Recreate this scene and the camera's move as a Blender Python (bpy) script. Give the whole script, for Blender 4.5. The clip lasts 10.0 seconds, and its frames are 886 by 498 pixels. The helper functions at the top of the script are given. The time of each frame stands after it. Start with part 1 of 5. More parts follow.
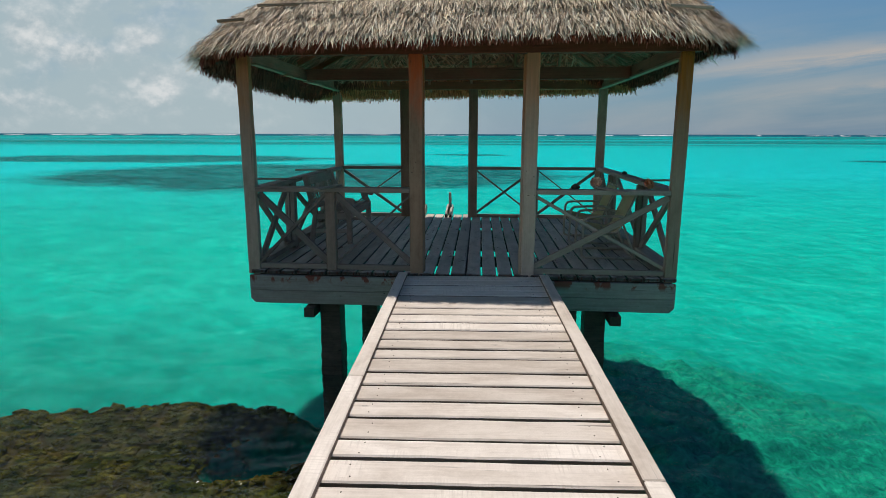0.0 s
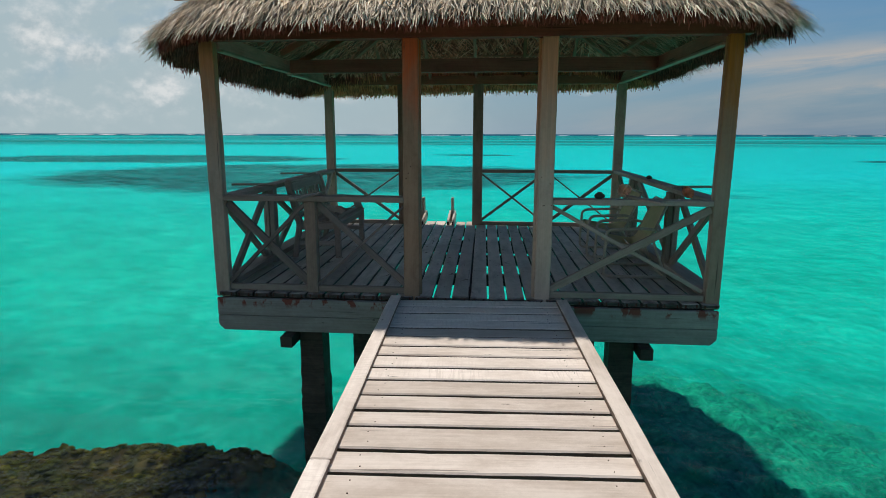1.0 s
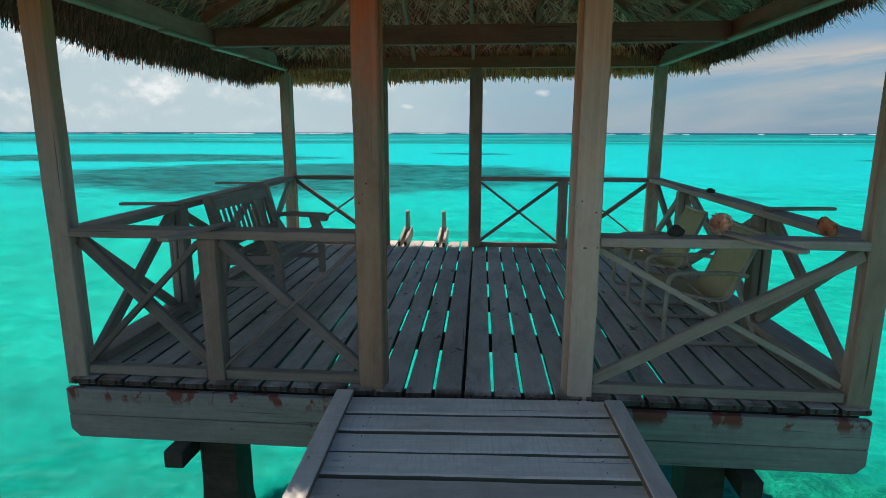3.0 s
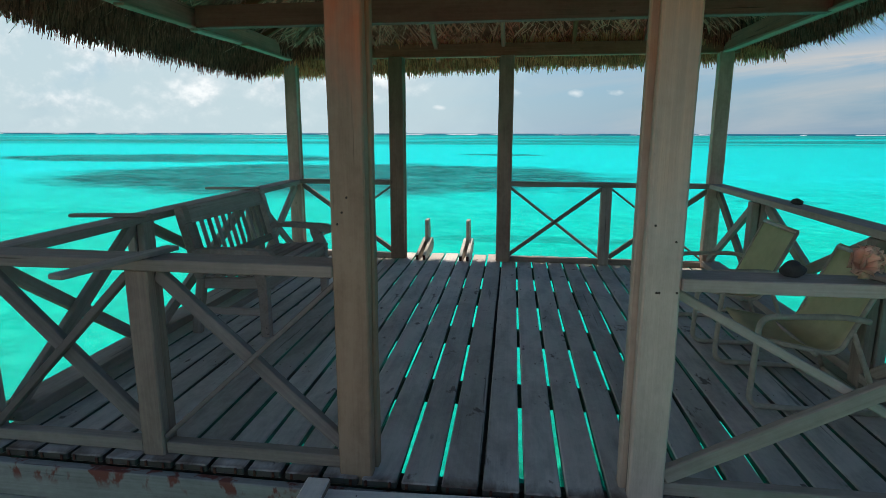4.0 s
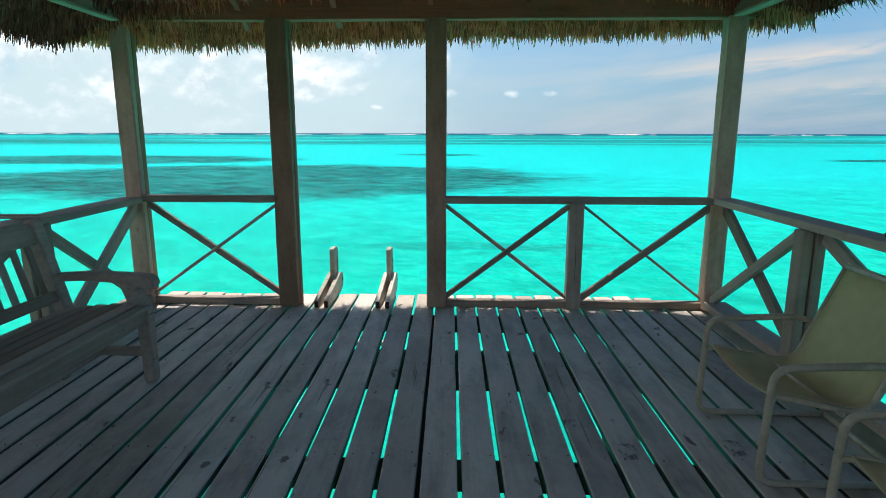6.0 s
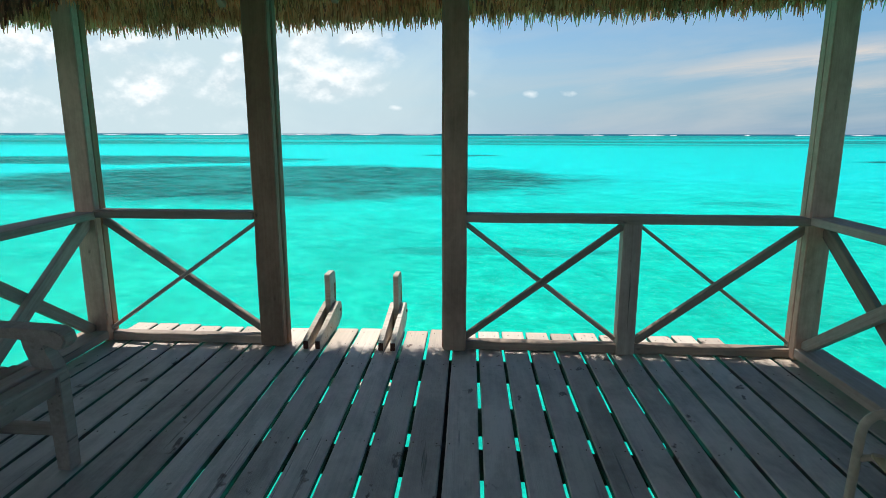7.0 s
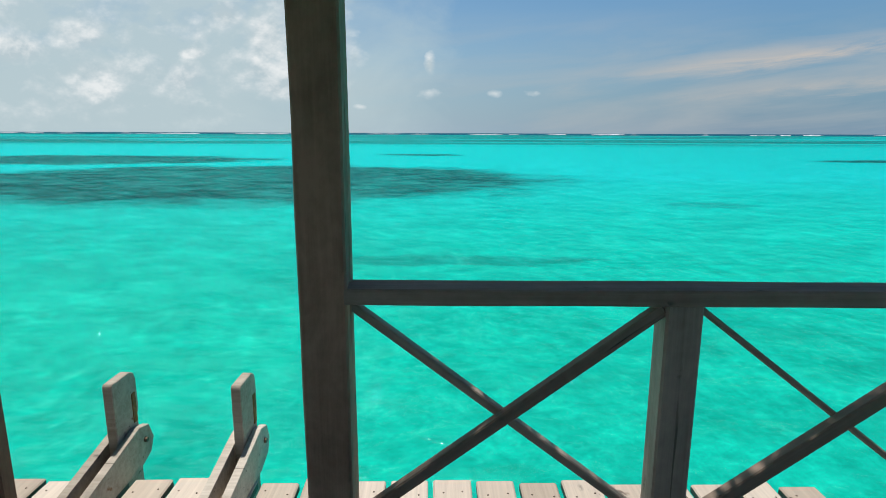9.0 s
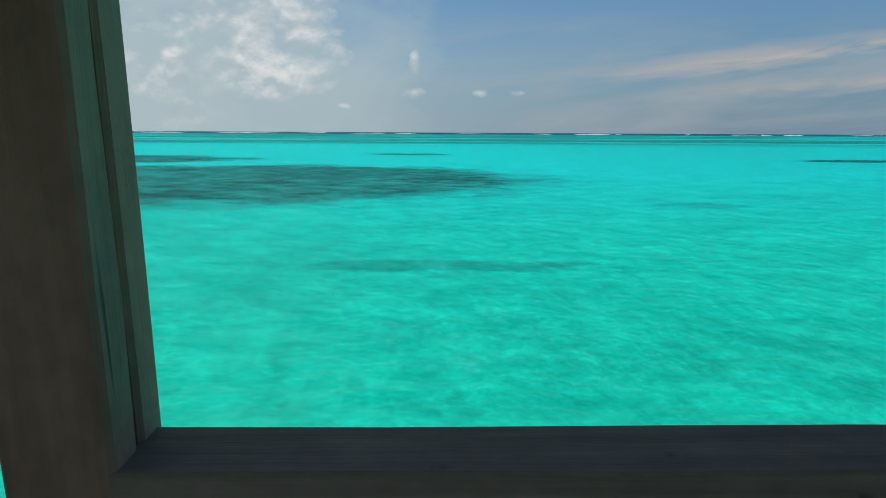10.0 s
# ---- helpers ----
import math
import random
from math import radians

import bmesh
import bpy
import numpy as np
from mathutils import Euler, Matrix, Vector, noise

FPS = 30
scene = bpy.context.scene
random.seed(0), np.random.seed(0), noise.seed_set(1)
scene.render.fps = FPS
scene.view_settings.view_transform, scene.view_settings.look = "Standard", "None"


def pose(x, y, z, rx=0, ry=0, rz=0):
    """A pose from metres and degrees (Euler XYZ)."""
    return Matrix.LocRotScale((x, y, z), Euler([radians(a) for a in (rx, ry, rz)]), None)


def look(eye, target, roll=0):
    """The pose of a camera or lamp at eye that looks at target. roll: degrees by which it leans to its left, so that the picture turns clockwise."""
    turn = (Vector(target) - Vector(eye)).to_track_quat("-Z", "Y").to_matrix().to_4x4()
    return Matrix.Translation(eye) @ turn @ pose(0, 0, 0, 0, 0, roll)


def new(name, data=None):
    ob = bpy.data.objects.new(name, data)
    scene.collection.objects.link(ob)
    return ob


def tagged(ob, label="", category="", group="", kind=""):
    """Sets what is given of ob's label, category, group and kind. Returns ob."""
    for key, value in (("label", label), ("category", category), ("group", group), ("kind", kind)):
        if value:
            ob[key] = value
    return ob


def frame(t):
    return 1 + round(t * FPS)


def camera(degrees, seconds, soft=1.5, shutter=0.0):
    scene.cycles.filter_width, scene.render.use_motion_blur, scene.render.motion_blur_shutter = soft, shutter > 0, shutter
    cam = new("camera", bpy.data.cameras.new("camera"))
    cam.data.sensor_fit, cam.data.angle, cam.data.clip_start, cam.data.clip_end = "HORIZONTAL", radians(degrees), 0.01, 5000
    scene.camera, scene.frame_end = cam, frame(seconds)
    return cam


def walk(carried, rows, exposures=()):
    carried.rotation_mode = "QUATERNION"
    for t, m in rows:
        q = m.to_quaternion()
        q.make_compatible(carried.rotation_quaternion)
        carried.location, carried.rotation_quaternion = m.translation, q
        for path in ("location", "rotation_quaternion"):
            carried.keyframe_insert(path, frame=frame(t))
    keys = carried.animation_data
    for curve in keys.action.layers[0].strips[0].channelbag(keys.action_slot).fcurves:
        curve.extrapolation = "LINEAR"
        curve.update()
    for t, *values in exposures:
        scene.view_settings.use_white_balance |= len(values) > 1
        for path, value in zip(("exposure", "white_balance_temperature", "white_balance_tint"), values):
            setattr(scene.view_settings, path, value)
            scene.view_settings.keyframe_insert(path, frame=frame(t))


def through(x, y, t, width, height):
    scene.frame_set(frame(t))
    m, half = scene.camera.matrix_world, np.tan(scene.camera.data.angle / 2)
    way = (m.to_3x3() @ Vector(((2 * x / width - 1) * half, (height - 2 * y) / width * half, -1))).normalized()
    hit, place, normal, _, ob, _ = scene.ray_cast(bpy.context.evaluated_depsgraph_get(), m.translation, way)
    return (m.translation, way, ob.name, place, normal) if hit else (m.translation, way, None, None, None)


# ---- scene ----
cam = camera(75.0, 10.0, soft=0.5)

PATH = [
    (0, (0.458, -6.067, 1.479), (0.29, -4.113, 1.087), 0.1),
    (0.5, (0.424, -5.608, 1.471), (0.255, -3.654, 1.08), 0.3),
    (1, (0.416, -5.125, 1.471), (0.234, -3.172, 1.079), 0.1),
    (1.5, (0.42, -4.608, 1.479), (0.231, -2.656, 1.085), 0.1),
    (2, (0.392, -4.1, 1.457), (0.204, -2.148, 1.063), 0.0),
    (2.5, (0.372, -3.599, 1.457), (0.198, -1.645, 1.064), 0.1),
    (2.7, (0.352, -3.395, 1.46), (0.183, -1.442, 1.064), 0.1),
    (3.8, (0.330, -2.36, 1.432), (0.081, -0.415, 1.037), 0.1),
    (4, (0.333, -2.175, 1.428), (0.056, -0.234, 1.034), 0.1),
    (4.5, (0.298, -1.735, 1.418), (0.034, 0.208, 1.022), 0.0),
    (5, (0.308, -1.268, 1.421), (0.078, 0.679, 1.022), 0.0),
    (5.5, (0.335, -0.769, 1.397), (0.28, 1.191, 1.002), 0.1),
    (7, (0.273, 0.64, 1.398), (0.139, 2.597, 1.005), 0.1),
    (7.5, (0.32, 1.136, 1.373), (0.181, 3.091, 0.979), 0.1),
    (8, (0.343, 1.642, 1.387), (0.26, 3.601, 0.994), -0.1),
    (8.5, (0.386, 2.095, 1.365), (0.324, 4.055, 0.972), -0.1),
    (9, (0.478, 2.532, 1.363), (0.461, 4.492, 0.968), 0.2),
    (9.5, (0.539, 3.04, 1.335), (0.564, 5.0, 0.94), 0.3),
    (10, (0.578, 3.523, 1.33), (0.611, 5.483, 0.933), 0.3),
]
EXPOSURE = [(0, -0.33), (2.5, -0.09), (4.0, 0.20), (4.5, 0.25), (5.5, 0.46), (7.0, 0.36), (7.5, 0.25), (8.5, 0.08), (9.0, -0.05), (10, -0.3)]
walk(cam, [(t, look(eye, target, roll)) for t, eye, target, roll in PATH], EXPOSURE)

# world, sun
sky = bpy.data.worlds.new("sky")
scene.world = sky
sky.use_nodes = True


def nodes_of(tree):
    """Short makers for nodes and links of a node tree."""
    def n(kind, **settings):
        node = tree.nodes.new("ShaderNode" + kind)
        for key, value in settings.items():
            if key == "operation":
                node.operation = value
            elif key == "blend_type":
                node.blend_type = value
            elif key == "data_type":
                node.data_type = value
            elif key == "feature":
                node.feature = value
        return node

    def put(socket, value):
        if isinstance(value, bpy.types.NodeSocket):
            tree.links.new(value, socket)
        else:
            socket.default_value = value

    def math_(op, a, b=0.0, c=0.0):
        m = n("Math", operation=op)
        for s, v in zip(m.inputs, (a, b, c)):
            put(s, v)
        return m.outputs[0]

    def noise_(vec, scale, detail=4.0, rough=0.55, distort=0.0):
        m = n("TexNoise")
        put(m.inputs["Vector"], vec)
        put(m.inputs["Scale"], scale)
        put(m.inputs["Detail"], detail)
        put(m.inputs["Roughness"], rough)
        put(m.inputs["Distortion"], distort)
        return m.outputs["Fac"]

    def scaled(vec, s, loc=(0, 0, 0)):
        m = n("Mapping")
        put(m.inputs["Vector"], vec)
        put(m.inputs["Scale"], s)
        put(m.inputs["Location"], loc)
        return m.outputs[0]

    def span(v, a, b, lo=0.0, hi=1.0):
        m = n("MapRange")
        put(m.inputs[0], v)
        for i, x in enumerate((a, b, lo, hi)):
            put(m.inputs[1 + i], x)
        return m.outputs[0]

    def mix(f, a, b, mode="MIX"):
        m = n("Mix", data_type="RGBA", blend_type=mode)
        put(m.inputs["Factor"], f)
        put(m.inputs[6], a if isinstance(a, bpy.types.NodeSocket) else (*a, 1))
        put(m.inputs[7], b if isinstance(b, bpy.types.NodeSocket) else (*b, 1))
        return m.outputs[2]

    return n, put, math_, noise_, scaled, span, mix


def make_sky():
    nt = sky.node_tree
    n, put, math_, noise_, scaled, span, mix = nodes_of(nt)
    tex = n("TexSky")
    tex.sky_type, tex.sun_disc = "NISHITA", False
    tex.sun_elevation, tex.sun_rotation = radians(75), radians(-20)
    tex.air_density, tex.dust_density, tex.ozone_density = 1.0, 0.3, 1.5
    way = n("TexCoord").outputs["Generated"]
    sep = n("SeparateXYZ")
    put(sep.inputs[0], way)
    x, y, z = sep.outputs
    blue = mix(1.0, mix(1.0, tex.outputs[0], SKY, "MULTIPLY"), mix(span(z, 0.2, 0.7), (1, 1, 1), (0.46, 0.48, 0.52)), "MULTIPLY")
    # pale haze low over the sea, duller to the east
    haze = math_("POWER", span(z, 0.0, 0.30, 1.0, 0.0), 1.1)
    col = mix(haze, blue, mix(span(x, -0.25, 0.45), (0.43, 0.545, 0.62), (0.205, 0.315, 0.425)))
    # places in the sky as seen to the north: u eastward, v upward
    front = math_("MAXIMUM", y, 0.08)
    u, v = math_("DIVIDE", x, front), math_("DIVIDE", z, front)
    chart = n("CombineXYZ")
    put(chart.inputs[0], u)
    put(chart.inputs[1], v)
    chart = chart.outputs[0]
    # long thin veils, thickest to the east, rising that way
    slope = n("CombineXYZ")
    put(slope.inputs[0], u)
    put(slope.inputs[1], math_("SUBTRACT", v, math_("MULTIPLY", u, 0.11)))
    slope = slope.outputs[0]
    veil = noise_(scaled(slope, (2.6, 17, 1), (5.2, 2.0, 0.9)), 1.0, 7.0, 0.55, 0.3)
    veil = math_("MULTIPLY", span(veil, 0.44, 0.66), span(u, -0.1, 0.35, 0.25, 0.42))
    veil = math_("MULTIPLY", veil, span(v, 0.20, 0.12, 0.10, 1.0))
    col = mix(veil, col, (0.50, 0.515, 0.515))
    # two warm streaks rising eastward
    wisp = noise_(scaled(slope, (4.5, 34, 1), (1.3, 0.2, 0.4)), 1.0, 8.0, 0.62, 0.5)
    for level, rate, thick, start, amount in ((0.053, 0.13, 0.026, 0.12, 0.85), (0.036, 0.07, 0.022, 0.30, 0.65)):
        along = math_("SUBTRACT", v, math_("MULTIPLY", u, rate))
        along = math_("ADD", along, math_("MULTIPLY", math_("SUBTRACT", wisp, 0.5), 0.05))
        near_it = span(math_("ABSOLUTE", math_("SUBTRACT", along, level)), 0.0, thick, 1.0, 0.0)
        streak = math_("MULTIPLY", math_("MULTIPLY", near_it, span(u, start, start + 0.35)), span(wisp, 0.36, 0.60, 0.25, 1.0))
        col = mix(math_("MULTIPLY", streak, amount), col, (0.66, 0.575, 0.50))
    # a soft grey bank to the west
    wander = math_("MULTIPLY", math_("SUBTRACT", noise_(scaled(chart, (4.0, 6.5, 1), (2, 5, 1)), 1.0, 6.0, 0.6, 0.4), 0.5), 0.7)
    west_f = span(math_("ADD", u, wander), 0.02, -0.34)
    bank = noise_(scaled(chart, (4.0, 7.0, 1), (0.7, 0.4, 0.35)), 1.0, 7.0, 0.55, 0.2)
    bank = math_("MULTIPLY", math_("MULTIPLY", span(bank, 0.24, 0.48), west_f), span(z, 0.28, 0.55, 1.0, 0.1))
    col = mix(math_("MULTIPLY", bank, 0.9), col, (0.50, 0.62, 0.66))

    # heaped clouds: soft lobes with billowing edges, brighter above
    def billow(lift):
        at = scaled(chart, (9.0, 13.0, 1), (0.7, 2.4 + 13.0 * lift, 0))
        lump = n("TexVoronoi", feature="SMOOTH_F1")
        put(lump.inputs["Vector"], at)
        put(lump.inputs["Scale"], 1.4)
        put(lump.inputs["Detail"], 4.0)
        put(lump.inputs["Roughness"], 0.6)
        soft_ = noise_(at, 1.0, 8.0, 0.56, 0.2)
        return math_("ADD", math_("SUBTRACT", soft_, 0.5), math_("MULTIPLY", math_("SUBTRACT", 0.5, lump.outputs["Distance"]), 0.40))

    body = billow(0.0)
    lobes = None
    for cu, cv, ru, rv, full in CLOUDS:
        a = math_("DIVIDE", math_("SUBTRACT", u, cu), ru * 1.5)
        b = math_("DIVIDE", math_("SUBTRACT", v, cv), rv * 1.5)
        d = math_("SUBTRACT", full, math_("SQRT", math_("ADD", math_("MULTIPLY", a, a), math_("MULTIPLY", b, b))))
        lobes = d if lobes is None else math_("SMOOTH_MAX", lobes, d, 0.25)
    # the bank to the west is full of them
    lobes = math_("MAXIMUM", lobes, span(west_f, 0.0, 1.0, -0.6, 0.30))
    dens = math_("ADD", lobes, math_("MULTIPLY", body, 1.15))
    cloud = math_("MULTIPLY", span(dens, 0.0, 0.48), span(v, 0.0, 0.05, 0.2, 0.92))
    top = math_("SUBTRACT", body, billow(0.014))
    lit = mix(span(math_("ADD", math_("MULTIPLY", top, 1.6), math_("MULTIPLY", body, 0.25)), -0.24, 0.26), (0.51, 0.61, 0.655), (0.86, 0.89, 0.895))
    cloud = math_("MULTIPLY", cloud, span(z, 0.28, 0.55, 1.0, 0.1))
    col = mix(cloud, col, lit)
    bg = nt.nodes["Background"]
    put(bg.inputs[0], col)
    put(bg.inputs[1], 1.0)


SKY = (0.047, 0.080, 0.098)
# heaped clouds to the north: middle (u, v), half sizes, fullness
CLOUDS = [(-0.26, 0.09, 0.098, 0.040, 1.0), (-0.295, 0.152, 0.05, 0.055, 0.95), (-0.21, 0.17, 0.065, 0.055, 0.95), (-0.245, 0.215, 0.09, 0.04, 0.95),
          (-0.157, 0.122, 0.03, 0.035, 0.6), (-0.369, 0.186, 0.044, 0.026, 0.9), (-0.447, 0.084, 0.085, 0.045, 0.75), (-0.031, 0.109, 0.012, 0.026, 0.8),
          (-0.031, 0.064, 0.044, 0.018, 0.55), (0.076, 0.065, 0.022, 0.012, 0.62), (0.145, 0.065, 0.034, 0.012, 0.6), (-0.149, 0.042, 0.016, 0.006, 0.8),
          (-0.428, 0.128, 0.024, 0.010, 1.0), (-0.592, 0.091, 0.078, 0.055, 0.8), (-0.716, 0.132, 0.07, 0.034, 0.9), (-0.61, 0.159, 0.078, 0.05, 0.8), (-0.82, 0.17, 0.08, 0.045, 0.9)]
make_sky()
sun = new("sun", bpy.data.lights.new("sun", "SUN"))
sun.data.energy, sun.data.angle, sun.data.color = 4.2, radians(0.7), (1.0, 0.95, 0.88)
sun.matrix_world = look((-0.9, 2.5, 10), (0, 0, 0))

# materials
def material(name):
    m = bpy.data.materials.new(name)
    m.use_nodes = True
    return m, m.node_tree, m.node_tree.nodes["Principled BSDF"]


def wood(name, pale, dark, blotch=0.5, rough=0.8, stain=None, stain_at=(0.2, 0.8), spots=0.0, spot_col=(0.11, 0.02, 0.01), bump=0.5, ragged=1.1, spot_above=None, spot_scale=(5, 9, 9), sides=None, sheen=0.3, grainy=0.55, saw=False, bleach=None, differ=0.24):
    """Weathered timber: grain along the board's own x, blotches, a shade of its own for each board."""
    m, nt, bsdf = material(name)
    n, put, math_, noise_, scaled, span, mix = nodes_of(nt)
    ob = n("TexCoord").outputs["Object"]
    info = n("ObjectInfo")
    own = info.outputs["Random"]
    off = n("CombineXYZ")
    put(off.inputs[0], math_("MULTIPLY", own, 37.0))
    put(off.inputs[1], math_("MULTIPLY", own, 11.0))
    shift = n("VectorMath", operation="ADD")
    put(shift.inputs[0], ob)
    put(shift.inputs[1], off.outputs[0])
    at = shift.outputs[0]
    grain = noise_(scaled(at, (1.5, 55, 55)), 1.0, 6.0, 0.65, 0.3)
    fine = noise_(scaled(at, (6, 240, 240)), 1.0, 3.0, 0.6)
    patch = noise_(scaled(at, (2.2, 6.0, 6.0)), 1.0, 5.0, 0.6, 0.6)
    mott = noise_(at, 26.0, 5.0, 0.65)
    f = math_("ADD", math_("MULTIPLY", span(grain, 0.3, 0.7), grainy), math_("MULTIPLY", span(patch, 0.3, 0.7), blotch))
    f = math_("ADD", f, math_("MULTIPLY", span(mott, 0.35, 0.7), 0.22))
    col = mix(span(f, 0.15, 0.55 + grainy), dark, pale)
    if saw:
        cut = noise_(scaled(at, (75, 5, 5)), 1.0, 3.0, 0.6, 0.4)
        some = math_("MULTIPLY", span(own, 0.45, 0.55), span(patch, 0.42, 0.55))
        col = mix(math_("MULTIPLY", span(cut, 0.50, 0.62, 0.0, 0.45), some), col, dark)
    if stain:
        sx = n("SeparateXYZ")
        put(sx.inputs[0], ob)
        band = math_("ADD", sx.outputs[0], math_("MULTIPLY", math_("SUBTRACT", patch, 0.5), ragged))
        col = mix(span(band, stain_at[0], stain_at[1], 0.0, 0.9), col, mix(span(grain, 0.35, 0.65), tuple(0.72 * c for c in stain), stain))
    if bleach:
        bx = n("SeparateXYZ")
        put(bx.inputs[0], ob)
        band = math_("ADD", bx.outputs[0], math_("MULTIPLY", math_("SUBTRACT", patch, 0.5), 0.25))
        col = mix(span(band, bleach[0], bleach[1], 0.0, 0.85), col, mix(span(grain, 0.3, 0.7), tuple(0.72 * c for c in bleach[2]), bleach[2]))
    # dark knots and checks
    vor = n("TexVoronoi")
    put(vor.inputs["Vector"], scaled(at, (3.0, 9.0, 9.0)))
    put(vor.inputs["Scale"], 1.0)
    knot = span(vor.outputs["Distance"], 0.03, 0.12, 0.75, 0.0)
    col = mix(math_("MULTIPLY", knot, span(mott, 0.45, 0.6)), col, tuple(0.25 * c for c in dark))
    crack = span(noise_(scaled(at, (0.9, 34, 34), (5, 0, 2)), 1.0, 3.0, 0.5), 0.68, 0.72)
    col = mix(math_("MULTIPLY", crack, 0.7), col, tuple(0.3 * c for c in dark))
    if spots:
        sp = noise_(scaled(at, spot_scale, (2, 7, 1)), 1.0, 4.0, 0.6, 0.3)
        f = span(sp, spots, spots + 0.05, 0.0, 0.85)
        if spot_above is not None:
            sz = n("SeparateXYZ")
            put(sz.inputs[0], ob)
            f = math_("MULTIPLY", f, span(sz.outputs[2], spot_above - 0.03, spot_above + 0.02))
        col = mix(f, col, spot_col)
    # sawn sides are browner; the gaps' shade is painted into their dark colour
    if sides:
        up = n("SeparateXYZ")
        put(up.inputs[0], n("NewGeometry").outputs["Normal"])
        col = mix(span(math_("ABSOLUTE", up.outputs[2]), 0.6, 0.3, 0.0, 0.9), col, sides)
    shade = span(own, 0.0, 1.0, 1 - differ, 1 + differ * 0.9)
    hsv = n("HueSaturation")
    put(hsv.inputs["Value"], shade)
    put(hsv.inputs["Saturation"], span(own, 0.0, 1.0, 1.15, 0.85))
    put(hsv.inputs["Color"], col)
    put(bsdf.inputs["Base Color"], hsv.outputs[0])
    put(bsdf.inputs["Roughness"], span(grain, 0.3, 0.7, rough - 0.1, rough + 0.1))
    put(bsdf.inputs["Specular IOR Level"], sheen)
    b = n("Bump")
    put(b.inputs["Strength"], bump)
    put(b.inputs["Distance"], 0.006)
    h = math_("ADD", math_("MULTIPLY", grain, 0.7), math_("MULTIPLY", fine, 0.3))
    h = math_("SUBTRACT", h, math_("MULTIPLY", crack, 0.6))
    put(b.inputs["Height"], h)
    put(bsdf.inputs["Normal"], b.outputs[0])
    return m


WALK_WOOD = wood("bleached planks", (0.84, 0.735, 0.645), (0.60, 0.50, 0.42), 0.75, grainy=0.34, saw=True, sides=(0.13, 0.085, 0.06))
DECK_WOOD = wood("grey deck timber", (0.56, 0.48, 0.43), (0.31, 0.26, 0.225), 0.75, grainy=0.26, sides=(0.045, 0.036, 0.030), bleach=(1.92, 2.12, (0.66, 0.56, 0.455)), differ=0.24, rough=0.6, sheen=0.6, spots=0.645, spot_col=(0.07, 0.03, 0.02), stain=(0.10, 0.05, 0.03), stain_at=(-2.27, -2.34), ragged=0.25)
POST_WOOD = wood("post timber", (0.51, 0.395, 0.305), (0.35, 0.265, 0.20), 0.65, grainy=0.30, stain=(0.50, 0.19, 0.055), stain_at=(0.0, 0.95))
RED_POST_WOOD = wood("red stained post timber", (0.39, 0.262, 0.172), (0.245, 0.155, 0.098), 0.65, grainy=0.30, stain=(0.62, 0.11, 0.025), stain_at=(0.35, 1.0))
BACK_POST_WOOD = wood("dark post timber", (0.42, 0.265, 0.185), (0.23, 0.14, 0.095), 0.65, grainy=0.30)
POST_B_WOOD = wood("olive brown post timber", (0.53, 0.315, 0.215), (0.33, 0.18, 0.115), 0.65, grainy=0.30)
RAIL_WOOD = wood("railing timber", (0.43, 0.345, 0.285), (0.245, 0.19, 0.152), 0.5)
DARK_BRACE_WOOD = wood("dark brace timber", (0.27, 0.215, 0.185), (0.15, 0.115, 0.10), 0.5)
BEAM_WOOD = wood("beam timber", (0.58, 0.245, 0.16), (0.34, 0.135, 0.085), 0.5)
POLE_WOOD = wood("weathered stick", (0.50, 0.38, 0.28), (0.27, 0.19, 0.13), 0.5)
TIE_WOOD = wood("brown tie beam timber", (0.34, 0.125, 0.085), (0.19, 0.065, 0.042), 0.5)
GREEN_WOOD = wood("green painted timber", (0.70, 0.31, 0.24), (0.42, 0.18, 0.135), 0.5)
LEDGE_WOOD = wood("pale green timber", (0.66, 0.42, 0.31), (0.40, 0.24, 0.18), 0.5)
FASCIA_WOOD = wood("grey fascia timber", (0.42, 0.39, 0.35), (0.24, 0.215, 0.19), 0.6, spots=0.52, spot_col=(0.22, 0.032, 0.012), spot_above=0.02, spot_scale=(7, 9, 4))
LOW_FASCIA_WOOD = wood("plain grey fascia timber", (0.43, 0.40, 0.36), (0.25, 0.225, 0.20), 0.6, spots=0.66, spot_col=(0.05, 0.045, 0.04))
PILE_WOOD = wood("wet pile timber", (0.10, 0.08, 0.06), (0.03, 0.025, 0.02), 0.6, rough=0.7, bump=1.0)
SHORT_WOOD = wood("brown short post timber", (0.33, 0.225, 0.165), (0.17, 0.11, 0.08), 0.6)
BENCH_WOOD = wood("teak gone grey", (0.50, 0.385, 0.32), (0.30, 0.22, 0.18), 0.5)
LADDER_WOOD = wood("pale ladder timber", (0.66, 0.60, 0.52), (0.36, 0.31, 0.25), 0.6, spots=0.68, spot_col=(0.25, 0.10, 0.03))


